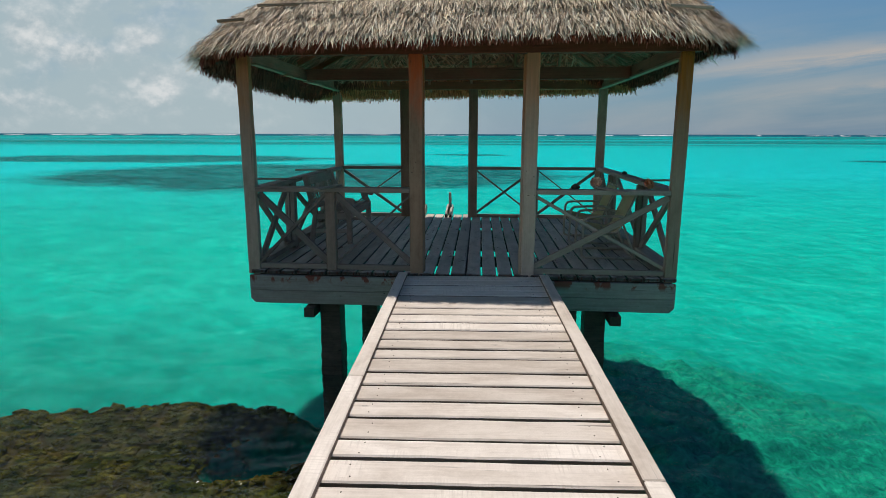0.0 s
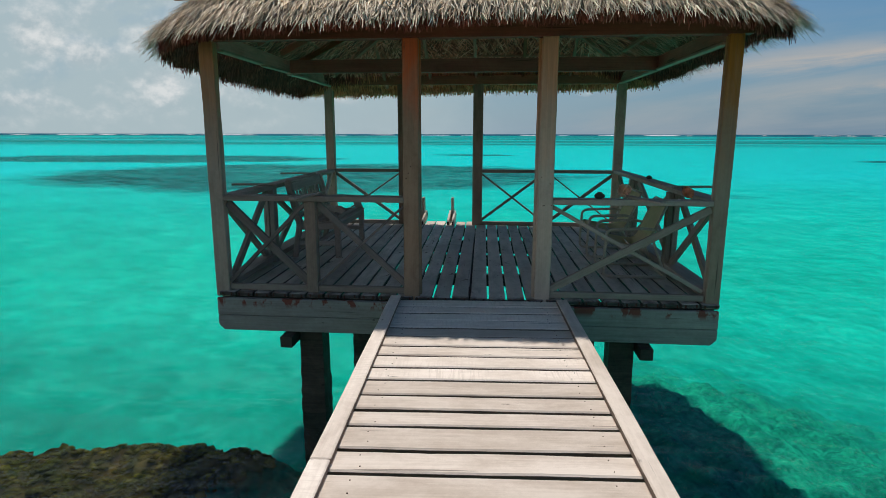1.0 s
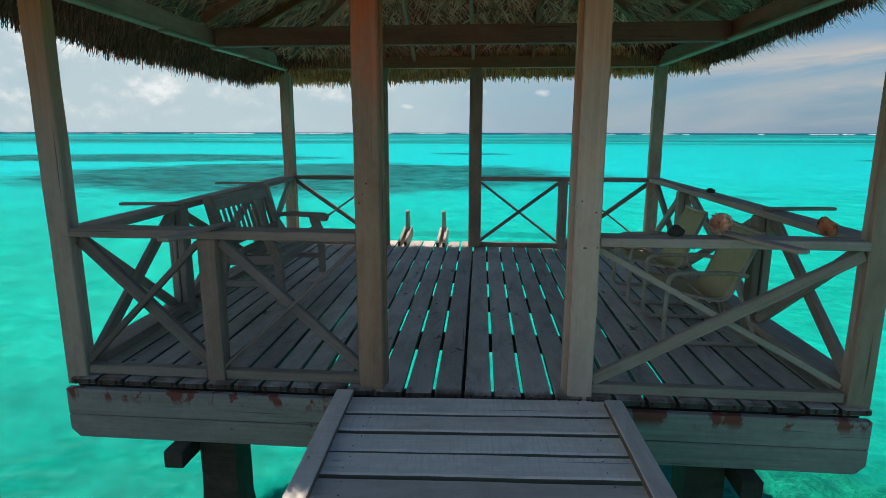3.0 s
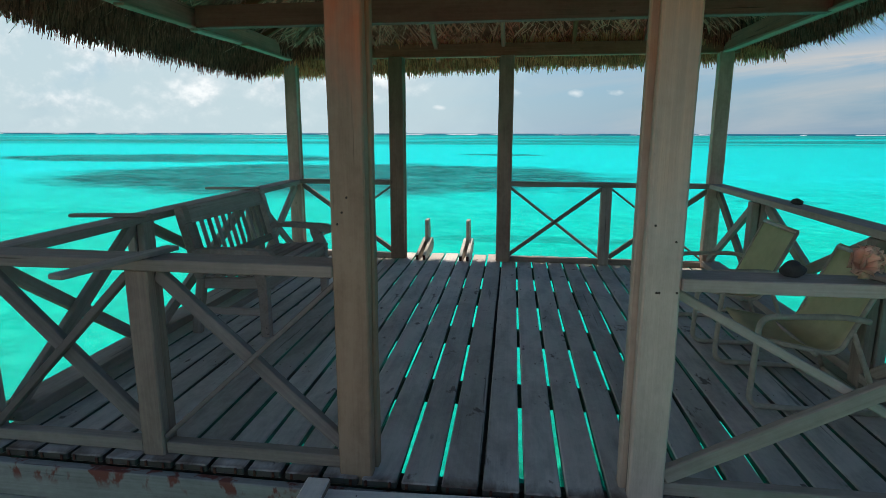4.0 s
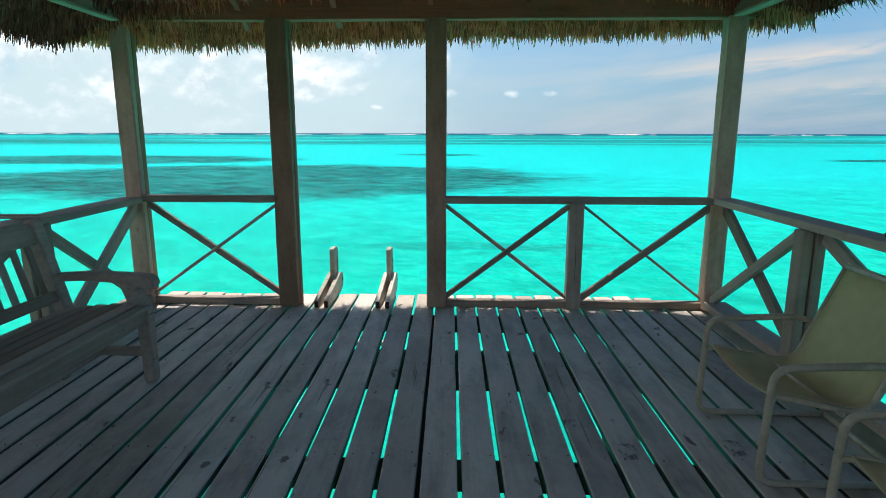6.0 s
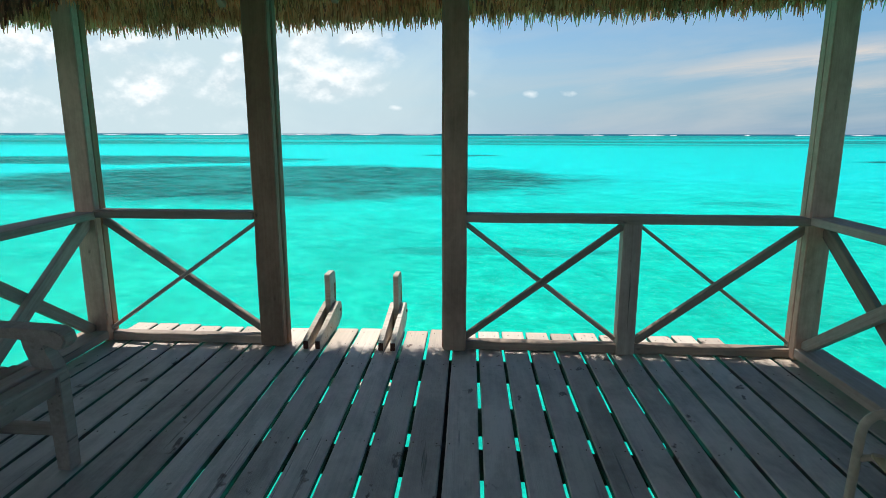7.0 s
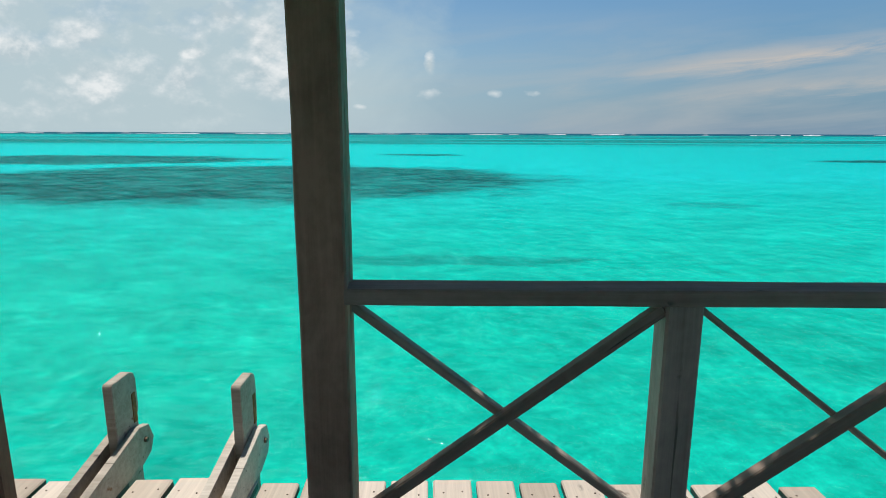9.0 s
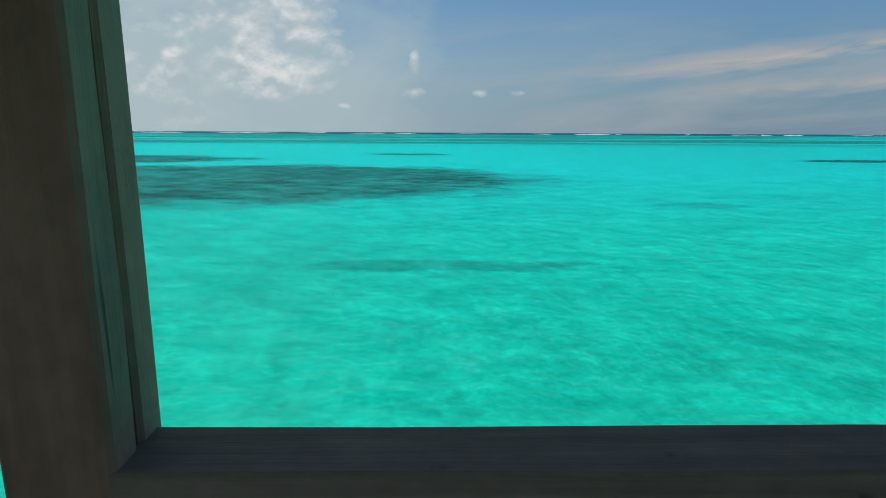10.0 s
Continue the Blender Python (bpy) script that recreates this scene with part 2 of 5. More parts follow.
def plain(name, col, rough=0.6, metal=0.0, vary=0.25, scale=30.0, bump=0.2):
    m, nt, bsdf = material(name)
    n, put, math_, noise_, scaled, span, mix = nodes_of(nt)
    ob = n("TexCoord").outputs["Object"]
    f = noise_(ob, scale, 5.0, 0.6)
    g = noise_(ob, scale * 0.2, 3.0, 0.6)
    lo, hi = tuple(c * (1 - vary) for c in col), tuple(min(1, c * (1 + vary)) for c in col)
    put(bsdf.inputs["Base Color"], mix(span(math_("ADD", f, g), 0.7, 1.3), lo, hi))
    put(bsdf.inputs["Roughness"], rough)
    put(bsdf.inputs["Metallic"], metal)
    b = n("Bump")
    put(b.inputs["Strength"], bump)
    put(b.inputs["Distance"], 0.003)
    put(b.inputs["Height"], f)
    put(bsdf.inputs["Normal"], b.outputs[0])
    return m


IRON = plain("rusty iron", (0.08, 0.05, 0.035), 0.6, 0.6)
RUST = plain("rusted nail", (0.075, 0.022, 0.012), 0.85, 0.0, 0.6, 60.0)
STRAP = plain("rust brown strap", (0.30, 0.13, 0.04), 0.85, 0.0, 0.5, 60.0)
BOLT = plain("dull bolt head", (0.16, 0.10, 0.07), 0.5, 0.7)
TUBE = plain("beige painted tube", (0.42, 0.35, 0.27), 0.45)
BLACK = plain("dark stone", (0.055, 0.048, 0.042), 0.95)
BARNACLE = plain("barnacle crust", (0.07, 0.06, 0.045), 0.9, 0.0, 0.6, 40.0, 1.0)
FOAM = plain("white foam", (0.85, 0.87, 0.87), 0.9)


def sling_fabric():
    m, nt, bsdf = material("sling fabric")
    n, put, math_, noise_, scaled, span, mix = nodes_of(nt)
    ob = n("TexCoord").outputs["Object"]
    f = noise_(ob, 9.0, 4.0, 0.6)
    wv = n("TexWave")
    put(wv.inputs["Vector"], ob)
    put(wv.inputs["Scale"], 160.0)
    col = mix(span(f, 0.35, 0.65), (0.62, 0.52, 0.335), (0.78, 0.66, 0.45))
    put(bsdf.inputs["Base Color"], col)
    put(bsdf.inputs["Roughness"], 0.8)
    tr = n("BsdfTranslucent")
    put(tr.inputs["Color"], (0.74, 0.64, 0.40, 1))
    mx = n("MixShader")
    put(mx.inputs[0], 0.45)
    out = nt.nodes["Material Output"]
    put(mx.inputs[1], bsdf.outputs[0])
    put(mx.inputs[2], tr.outputs[0])
    put(out.inputs[0], mx.outputs[0])
    b = n("Bump")
    put(b.inputs["Strength"], 0.3)
    put(b.inputs["Distance"], 0.001)
    put(b.inputs["Height"], wv.outputs["Fac"])
    put(bsdf.inputs["Normal"], b.outputs[0])
    return m


def thatch(name, cols, through=0.0):
    """Dry palm leaf; each leaf has a shade of its own."""
    m, nt, bsdf = material(name)
    n, put, math_, noise_, scaled, span, mix = nodes_of(nt)
    geo = n("NewGeometry")
    own = geo.outputs["Random Per Island"]
    ramp = n("ValToRGB")
    put(ramp.inputs[0], own)
    els = ramp.color_ramp.elements
    els[0].color, els[1].color = (*cols[0], 1), (*cols[-1], 1)
    for i, c in enumerate(cols[1:-1]):
        e = els.new((i + 1) / (len(cols) - 1))
        e.color = (*c, 1)
    f = noise_(geo.outputs["Position"], 2.5, 5.0, 0.6)
    col = mix(1.0, ramp.outputs[0], mix(span(f, 0.34, 0.66), (0.80, 0.78, 0.77), (1.2, 1.18, 1.15)), "MULTIPLY")
    tuft = noise_(geo.outputs["Position"], 11.0, 4.0, 0.6)
    col = mix(1.0, col, mix(span(tuft, 0.36, 0.62), (0.72, 0.70, 0.68), (1.2, 1.2, 1.2)), "MULTIPLY")
    put(bsdf.inputs["Base Color"], col)
    put(bsdf.inputs["Roughness"], 0.75)
    put(bsdf.inputs["Specular IOR Level"], 0.25)
    if through:
        tr = n("BsdfTranslucent")
        put(tr.inputs["Color"], col)
        mx = n("MixShader")
        put(mx.inputs[0], through)
        put(mx.inputs[1], bsdf.outputs[0])
        put(mx.inputs[2], tr.outputs[0])
        put(nt.nodes["Material Output"].inputs[0], mx.outputs[0])
    return m


SLING = sling_fabric()
PETAL_PINK = thatch("pale coral petals", [(1.0, 0.80, 0.66), (0.96, 0.66, 0.52), (1.0, 0.88, 0.76)], 0.3)
PETAL_RED = thatch("orange petals", [(1.0, 0.55, 0.34), (0.92, 0.42, 0.25), (1.0, 0.66, 0.44)], 0.3)
THATCH = thatch("dry palm thatch", [(0.10, 0.07, 0.046), (0.64, 0.51, 0.37), (0.86, 0.72, 0.55), (1.0, 0.91, 0.76), (0.18, 0.125, 0.082), (0.80, 0.66, 0.49), (0.42, 0.31, 0.21)])
# one thatch in two tones: shade painted dark first, then sun glow pale
SHADED_FRINGE = thatch("shaded brown thatch ends", [(0.15, 0.034, 0.026), (0.34, 0.088, 0.062), (0.56, 0.175, 0.12), (0.24, 0.056, 0.04)], 0.2)
SUNLIT_FRINGE = thatch("sunlit tan thatch ends", [(0.42, 0.13, 0.07), (0.90, 0.37, 0.19), (1.0, 0.58, 0.32), (0.64, 0.23, 0.115)], 0.45)
INNER_LEAF = thatch("greenish leaf lining", [(0.30, 0.065, 0.045), (0.80, 0.22, 0.15), (0.97, 0.38, 0.27), (0.98, 0.50, 0.37), (0.62, 0.165, 0.11)])
CORE = plain("packed thatch core", (0.32, 0.085, 0.055), 0.95, 0.0, 0.5, 14.0, 1.0)


def water_material():
    m, nt, bsdf = material("clear sea water")
    n, put, math_, noise_, scaled, span, mix = nodes_of(nt)
    pos = n("NewGeometry").outputs["Position"]
    small = noise_(scaled(pos, (1.8, 2.4, 1.0)), 1.0, 3.0, 0.5, 0.4)
    fine = noise_(scaled(pos, (6.0, 8.5, 1.0)), 1.0, 3.0, 0.6, 0.3)
    swell = noise_(scaled(pos, (0.28, 0.7, 1.0)), 1.0, 4.0, 0.55, 0.5)
    b = n("Bump")
    put(b.inputs["Strength"], 1.0)
    put(b.inputs["Distance"], 0.30)
    spark = noise_(scaled(pos, (13.0, 20.0, 1.0)), 1.0, 2.0, 0.5, 0.5)
    gust = noise_(scaled(pos, (0.5, 0.8, 1.0), (4, 1, 0)), 1.0, 3.0, 0.5)
    fine = math_("ADD", math_("MULTIPLY", fine, 0.05), math_("MULTIPLY", spark, span(gust, 0.53, 0.62, 0.0, 0.11)))
    put(b.inputs["Height"], math_("ADD", math_("ADD", math_("MULTIPLY", small, 0.25), math_("MULTIPLY", swell, 0.6)), fine))
    fr = n("Fresnel")
    put(fr.inputs[0], 1.33)
    put(fr.inputs[1], b.outputs[0])
    gl = n("BsdfGlossy")
    put(gl.inputs["Roughness"], 0.06)
    put(gl.inputs["Normal"], b.outputs[0])
    # the ripples' light, gathered and spread, painted into the water's tint
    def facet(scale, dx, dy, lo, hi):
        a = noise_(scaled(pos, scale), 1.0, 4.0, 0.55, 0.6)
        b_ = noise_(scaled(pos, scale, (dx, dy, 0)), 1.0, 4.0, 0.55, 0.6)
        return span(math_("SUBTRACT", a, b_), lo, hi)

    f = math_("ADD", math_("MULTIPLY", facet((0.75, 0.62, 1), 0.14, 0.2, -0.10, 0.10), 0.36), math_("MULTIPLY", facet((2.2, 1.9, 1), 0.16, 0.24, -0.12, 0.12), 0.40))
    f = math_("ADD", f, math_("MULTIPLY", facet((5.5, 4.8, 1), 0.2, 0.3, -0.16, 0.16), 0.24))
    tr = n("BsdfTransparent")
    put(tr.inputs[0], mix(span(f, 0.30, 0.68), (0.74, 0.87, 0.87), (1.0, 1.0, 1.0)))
    mx = n("MixShader")
    put(mx.inputs[0], math_("MINIMUM", fr.outputs[0], WATER_GLOSS))
    put(mx.inputs[1], tr.outputs[0])
    put(mx.inputs[2], gl.outputs[0])
    put(nt.nodes["Material Output"].inputs[0], mx.outputs[0])
    return m


WATER_GLOSS = 0.06


def seabed_material():
    """Pale sand seen through turquoise water, weed and coral in patches, bare coral rock by the walkway."""
    m, nt, bsdf = material("sea floor")
    n, put, math_, noise_, scaled, span, mix = nodes_of(nt)
    pos = n("NewGeometry").outputs["Position"]
    sep = n("SeparateXYZ")
    put(sep.inputs[0], pos)
    x, y, z = sep.outputs
    # the water's turquoise, bluer far off, painted into the sand's colour
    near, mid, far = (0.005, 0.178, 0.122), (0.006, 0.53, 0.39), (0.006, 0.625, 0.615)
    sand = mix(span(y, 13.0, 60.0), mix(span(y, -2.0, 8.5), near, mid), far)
    # deeper water to the east, painted as a darker tone
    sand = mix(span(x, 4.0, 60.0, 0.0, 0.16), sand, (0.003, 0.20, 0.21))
    # drifts of paler and darker sand, drawn out along the shore
    drift = noise_(scaled(pos, (0.22, 0.26, 0.5)), 1.0, 7.0, 0.66, 0.5)
    blot = noise_(scaled(pos, (1.2, 1.2, 0.5)), 1.0, 6.0, 0.66, 0.4)
    tone = math_("ADD", math_("MULTIPLY", drift, 0.6), math_("MULTIPLY", blot, 0.4))
    sand = mix(1.0, sand, mix(span(tone, 0.36, 0.64), (0.84, 0.85, 0.87), (1.10, 1.11, 1.12)), "MULTIPLY")
    # surface chop and ripples painted into the sand as paler and darker tone
    chop = noise_(scaled(pos, (2.6, 2.2, 0.5)), 1.0, 7.0, 0.7, 0.8)
    sand = mix(1.0, sand, mix(span(chop, 0.36, 0.66), (0.94, 0.945, 0.95), (1.06, 1.055, 1.05)), "MULTIPLY")
    ripple_n = noise_(scaled(pos, (10.0, 8.0, 0.5)), 1.0, 4.0, 0.6, 1.2)
    sand = mix(1.0, sand, mix(span(ripple_n, 0.38, 0.66), (0.95, 0.955, 0.96), (1.05, 1.04, 1.04)), "MULTIPLY")
    # patches and creases of light gathered by the ripples, painted into the sand
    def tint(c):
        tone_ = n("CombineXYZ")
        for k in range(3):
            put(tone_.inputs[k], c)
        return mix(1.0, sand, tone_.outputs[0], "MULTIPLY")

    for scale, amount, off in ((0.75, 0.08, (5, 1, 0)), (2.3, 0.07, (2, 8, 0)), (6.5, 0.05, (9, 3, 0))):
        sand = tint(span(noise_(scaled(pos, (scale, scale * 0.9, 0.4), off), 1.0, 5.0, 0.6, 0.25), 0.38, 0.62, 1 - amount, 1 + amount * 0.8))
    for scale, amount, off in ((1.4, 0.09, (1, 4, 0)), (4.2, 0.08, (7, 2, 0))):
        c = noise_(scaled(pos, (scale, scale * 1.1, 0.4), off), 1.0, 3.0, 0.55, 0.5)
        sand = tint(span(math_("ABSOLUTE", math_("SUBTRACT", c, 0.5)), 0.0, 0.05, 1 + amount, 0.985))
    # wandering pale threads: the ripples' web of light, painted on the sand
    wn = n("TexNoise")
    put(wn.inputs["Vector"], pos)
    put(wn.inputs["Scale"], 0.8)
    warp = n("Mix", data_type="VECTOR")
    put(warp.inputs["Factor"], 0.45)
    put(warp.inputs[4], pos)
    put(warp.inputs[5], wn.outputs["Color"])
    web = n("TexVoronoi", feature="DISTANCE_TO_EDGE")
    put(web.inputs["Vector"], scaled(warp.outputs[1], (3.4, 4.0, 1.0)))
    put(web.inputs["Scale"], 1.0)
    caustic = math_("MULTIPLY", span(web.outputs["Distance"], 0.0, 0.16, 1.0, 0.0), span(blot, 0.50, 0.68, 0.0, 0.14))
    sand = mix(caustic, sand, (0.10, 0.72, 0.58))
    # far patches of weed
    edge = math_("MULTIPLY", math_("SUBTRACT", noise_(scaled(pos, (0.13, 0.17, 0.1)), 1.0, 9.0, 0.72, 0.2), 0.5), 2.0)

    def patch(cx, cy, rx, ry, ragged=0.7, strength=1.0):
        u = math_("DIVIDE", math_("SUBTRACT", x, cx), rx)
        v = math_("DIVIDE", math_("SUBTRACT", y, cy), ry)
        r = math_("SQRT", math_("ADD", math_("MULTIPLY", u, u), math_("MULTIPLY", v, v)))
        return span(math_("ADD", r, math_("MULTIPLY", edge, ragged)), 1.12, 0.86, 0.0, strength)

    # paler streaks inside stand for waves on the surface, painted into the weed
    weed = noise_(scaled(pos, (0.42, 0.50, 1)), 1.0, 8.0, 0.78, 0.0)
    swath = noise_(scaled(pos, (0.07, 0.12, 1)), 1.0, 4.0, 0.6, 0.2)
    weed = math_("ADD", weed, math_("MULTIPLY", math_("SUBTRACT", swath, 0.5), 0.35))
    dark = mix(span(weed, 0.42, 0.60), (0.009, 0.058, 0.064), (0.020, 0.29, 0.27))
    mask = None
    for p in PATCHES:
        q = patch(*p)
        mask = q if mask is None else math_("MAXIMUM", mask, q)
    streak = noise_(scaled(pos, (0.0035, 0.022, 0.1), (3, 1, 0)), 1.0, 7.0, 0.62, 0.3)
    band = math_("MULTIPLY", span(streak, 0.40, 0.52), span(y, 180.0, 250.0))
    mask = math_("MAXIMUM", mask, math_("MULTIPLY", band, 0.9))
    col = mix(math_("MULTIPLY", mask, span(chop, 0.36, 0.66, 1.0, 0.84)), sand, dark)
    # deep blue of the open water painted onto the floor
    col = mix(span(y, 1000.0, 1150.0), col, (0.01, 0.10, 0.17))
    # coral rock, by height
    rock_n = noise_(pos, 11.0, 8.0, 0.78, 0.8)
    clump = noise_(pos, 2.6, 4.0, 0.6, 0.5)
    rock = mix(span(rock_n, 0.36, 0.66), (0.012, 0.010, 0.004), (0.11, 0.088, 0.026))
    rock = mix(1.0, rock, mix(span(clump, 0.35, 0.62), (0.35, 0.36, 0.36), (1.25, 1.2, 1.1)), "MULTIPLY")
    tuft = noise_(pos, 1.9, 4.0, 0.6)
    rock = mix(span(tuft, 0.54, 0.64, 0.0, 0.5), rock, (0.04, 0.06, 0.015))
    # lower coral with the water's green painted into its colour
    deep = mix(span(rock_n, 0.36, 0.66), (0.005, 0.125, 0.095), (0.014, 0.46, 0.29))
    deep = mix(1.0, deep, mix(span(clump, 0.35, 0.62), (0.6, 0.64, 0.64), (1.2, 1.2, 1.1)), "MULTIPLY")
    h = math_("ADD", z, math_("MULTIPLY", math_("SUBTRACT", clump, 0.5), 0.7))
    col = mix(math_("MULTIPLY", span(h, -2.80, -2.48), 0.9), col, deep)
    col = mix(math_("MULTIPLY", span(h, -2.05, -1.85), span(x, -0.3, -0.6)), col, rock)
    put(bsdf.inputs["Base Color"], col)
    put(bsdf.inputs["Roughness"], 0.95)
    put(bsdf.inputs["Specular IOR Level"], 0.0)
    return m


PATCHES = [(-19, 58, 29.5, 21, 0.45), (-62, 94, 33, 15, 0.6), (-0.1, 22, 4.6, 0.8, 1.8, 0.42), (17, 38, 2.6, 1.6, 1.6, 0.42), (80, 96, 20, 5), (-4, 118, 9, 4)]

# metres per module of the hut's frame
K = 1.16
RNG = random.Random(7)


def mesh_of(name, verts, faces, mat, smooth=False):
    me = bpy.data.meshes.new(name)
    me.from_pydata([tuple(v) for v in verts], [], faces)
    me.materials.append(mat)
    if smooth:
        for p in me.polygons:
            p.use_smooth = True
    me.update()
    return me


def scaled_pose(m):
    m = m.copy()
    m.translation = m.translation * K
    return m


def hang(ob, parent, m):
    """Links ob under parent, with the pose m given in world modules."""
    if parent is not None:
        ob.parent = parent
        base = parent.matrix_world if parent.parent is None else parent.parent.matrix_world @ parent.matrix_basis
        ob.matrix_basis = base.inverted() @ m
    else:
        ob.matrix_basis = m
    return ob


def part(name, bm, mat, parent, label="", m=Matrix(), smooth=False):
    """A bmesh in modules becomes ONE mesh object under a thing or a part."""
    bmesh.ops.scale(bm, vec=(K, K, K), verts=bm.verts)
    bmesh.ops.recalc_face_normals(bm, faces=bm.faces)
    me = bpy.data.meshes.new(name)
    bm.to_mesh(me)
    bm.free()
    me.materials.append(mat)
    if smooth:
        for p in me.polygons:
            p.use_smooth = True
    ob = hang(new(name, me), parent, scaled_pose(m))
    return tagged(ob, label) if label else ob


def thing(name, label, category, at=(0, 0, 0), rz=0.0, group="", kind=""):
    ob = new(name)
    ob.empty_display_size = 0.2
    ob.matrix_world = scaled_pose(pose(*at, 0, 0, rz))
    ob.matrix_basis = scaled_pose(pose(*at, 0, 0, rz))
    return tagged(ob, label, category, group, kind)


def bar(l, w, t, bevel=0.004, sag=0.0, cuts=0, taper=0.0):
    """A sawn board along x with worn edges."""
    bm = bmesh.new()
    bmesh.ops.create_cube(bm, size=1, matrix=Matrix.Diagonal((l, w, t, 1)))
    if cuts:
        es = [e for e in bm.edges if abs((e.verts[0].co - e.verts[1].co).x) > l * 0.5]
        bmesh.ops.subdivide_edges(bm, edges=es, cuts=cuts, use_grid_fill=True)
        for v in bm.verts:
            if abs(v.co.x) < l * 0.49:
                v.co.y += RNG.uniform(-1, 1) * 0.002
                v.co.z += RNG.uniform(-1, 1) * sag
    es = [e for e in bm.edges if len(e.link_faces) == 2 and e.calc_face_angle(0) > 0.8]
    bmesh.ops.bevel(bm, geom=es, offset=bevel, segments=1, affect="EDGES")
    return bm


def frame_of(p0, p1, up=(0, 0, 1)):
    a, b = Vector(p0), Vector(p1)
    x = (b - a).normalized()
    zz = Vector(up)
    yy = zz.cross(x).normalized()
    zz = x.cross(yy)
    m = Matrix((x, yy, zz)).transposed().to_4x4()
    m.translation = (a + b) / 2
    return m, (b - a).length


def board(name, p0, p1, w, t, mat, parent, up=(0, 0, 1), label="", bevel=0.004, cuts=0, sag=0.0):
    """A board between two points: w across (level), t along up."""
    m, l = frame_of(p0, p1, up)
    return part(name, bar(l, w, t, bevel, sag, cuts), mat, parent, label, m)


def tube_bm(points, r, sides=10, close=False):
    """A bent tube through points."""
    pts = [Vector(p) for p in points]
    bm = bmesh.new()
    rings = []
    prev = None
    for i, p in enumerate(pts):
        d = (pts[min(i + 1, len(pts) - 1)] - pts[max(i - 1, 0)]).normalized()
        ref = Vector((0, 0, 1)) if abs(d.z) < 0.9 else Vector((1, 0, 0))
        u = d.cross(ref).normalized() if prev is None else (prev - d * prev.dot(d)).normalized()
        prev = u
        v = d.cross(u)
        rings.append([bm.verts.new(p + r * (math.cos(a) * u + math.sin(a) * v)) for a in [2 * math.pi * k / sides for k in range(sides)]])
    for a, b in zip(rings, rings[1:]):
        for k in range(sides):
            bm.faces.new((a[k], a[(k + 1) % sides], b[(k + 1) % sides], b[k]))
    bm.faces.new(rings[0])
    bm.faces.new(rings[-1])
    return bm


def round_path(points, r, steps=5):
    """Points with rounded corners."""
    pts = [Vector(p) for p in points]
    out = [pts[0]]
    for a, b, c in zip(pts, pts[1:], pts[2:]):
        p, q = b + (a - b).normalized() * r, b + (c - b).normalized() * r
        for i in range(steps + 1):
            s = i / steps
            out.append(p * (1 - s) ** 2 + b * 2 * s * (1 - s) + q * s * s)
    return out + [pts[-1]]


# ---- sea ----
def graded(inner, step, outer, grow):
    """Coordinates: even steps inside, growing ones out to the horizon."""
    a = list(np.arange(0, inner + step / 2, step))
    s = step
    while a[-1] < outer:
        s *= grow
        a.append(a[-1] + s)
    return np.array([-v for v in a[:0:-1]] + a)


def grid_mesh(name, xs, ys, height, mat, smooth=True):
    gx, gy = np.meshgrid(xs, ys)
    gz = height(gx, gy)
    verts = np.stack([gx, gy, gz], -1).reshape(-1, 3)
    w = len(xs)
    i = np.arange((len(ys) - 1) * w).reshape(-1, w)[:, :-1].ravel()
    faces = np.stack([i, i + 1, i + 1 + w, i + w], -1)
    me = bpy.data.meshes.new(name)
    me.from_pydata(verts.tolist(), [], faces.tolist())
    me.materials.append(mat)
    if smooth:
        me.polygons.foreach_set("use_smooth", [True] * len(me.polygons))
    return new(name, me)


def lumps(x, y, seed, size, n=5):
    """Cheap rolling noise from sines in many directions."""
    r = np.random.RandomState(seed)
    z = np.zeros_like(x)
    for k in range(n * 6):
        f = 2 * math.pi / size * (1.55 ** (k // 6)) * r.uniform(0.75, 1.3)
        a = r.uniform(0, 2 * math.pi)
        z += np.sin(f * (x * math.cos(a) + y * math.sin(a)) + r.uniform(0, 6.3)) / (1.45 ** (k // 6)) / 4
    return z


def step(v, soft):
    return 1 / (1 + np.exp(-np.clip(v / soft, -40, 40)))


def bed_height(x, y):
    z = -2.95 + 0.05 * lumps(x, y, 3, 6.0, 2)
    wob = 0.22 * lumps(x, y, 5, 2.0, 3)
    crust = lumps(x, y, 11, 0.75, 5)
    # rock shelf west of the walkway
    edge = 0.26 - 0.13 * np.clip(-3.0 - x, 0, 9) ** 1.6 - 0.16 * np.clip(x + 2.6, 0, 9)
    shelf = step(edge - y + 0.45 * wob, 0.12) * step(-0.55 - x + 0.5 * wob, 0.2)
    top = -1.60 + 0.06 * crust
    # lower coral ground east of it and beneath the hut
    low = step(4.9 - 0.35 * (x - 2) - y + 2 * wob, 0.9) * step(x + 0.2, 0.3)
    rise = 0.72 - 0.40 * np.clip((x - 3.2) / 4.0, 0, 1)
    mound = np.exp(-((x + 1.15) ** 2 + (y - 0.25) ** 2) / 1.5)
    z = z + 0.85 * mound * (1 + 0.12 * crust)
    z = z + low * (rise + 0.085 * crust) * step(9.0 - x, 0.6)
    # dip added where the roof's shadow falls, to make that shade darker
    shade_hollow = np.exp(-(((x + 1.75 - 0.35 * (y + 0.7)) / 0.62) ** 2 + ((y + 0.7) / 0.72) ** 2) ** 3)
    return z * (1 - shelf) + shelf * (top - 0.52 * shade_hollow)


def wave_height(x, y):
    r = np.hypot(x, y - 2)
    return SEA + (0.018 * lumps(x, y, 21, 3.1, 2) + 0.012 * lumps(x * 0.6, y, 22, 1.1, 2)) * np.clip(1.5 - r / 40, 0, 1)


SEA = -1.24
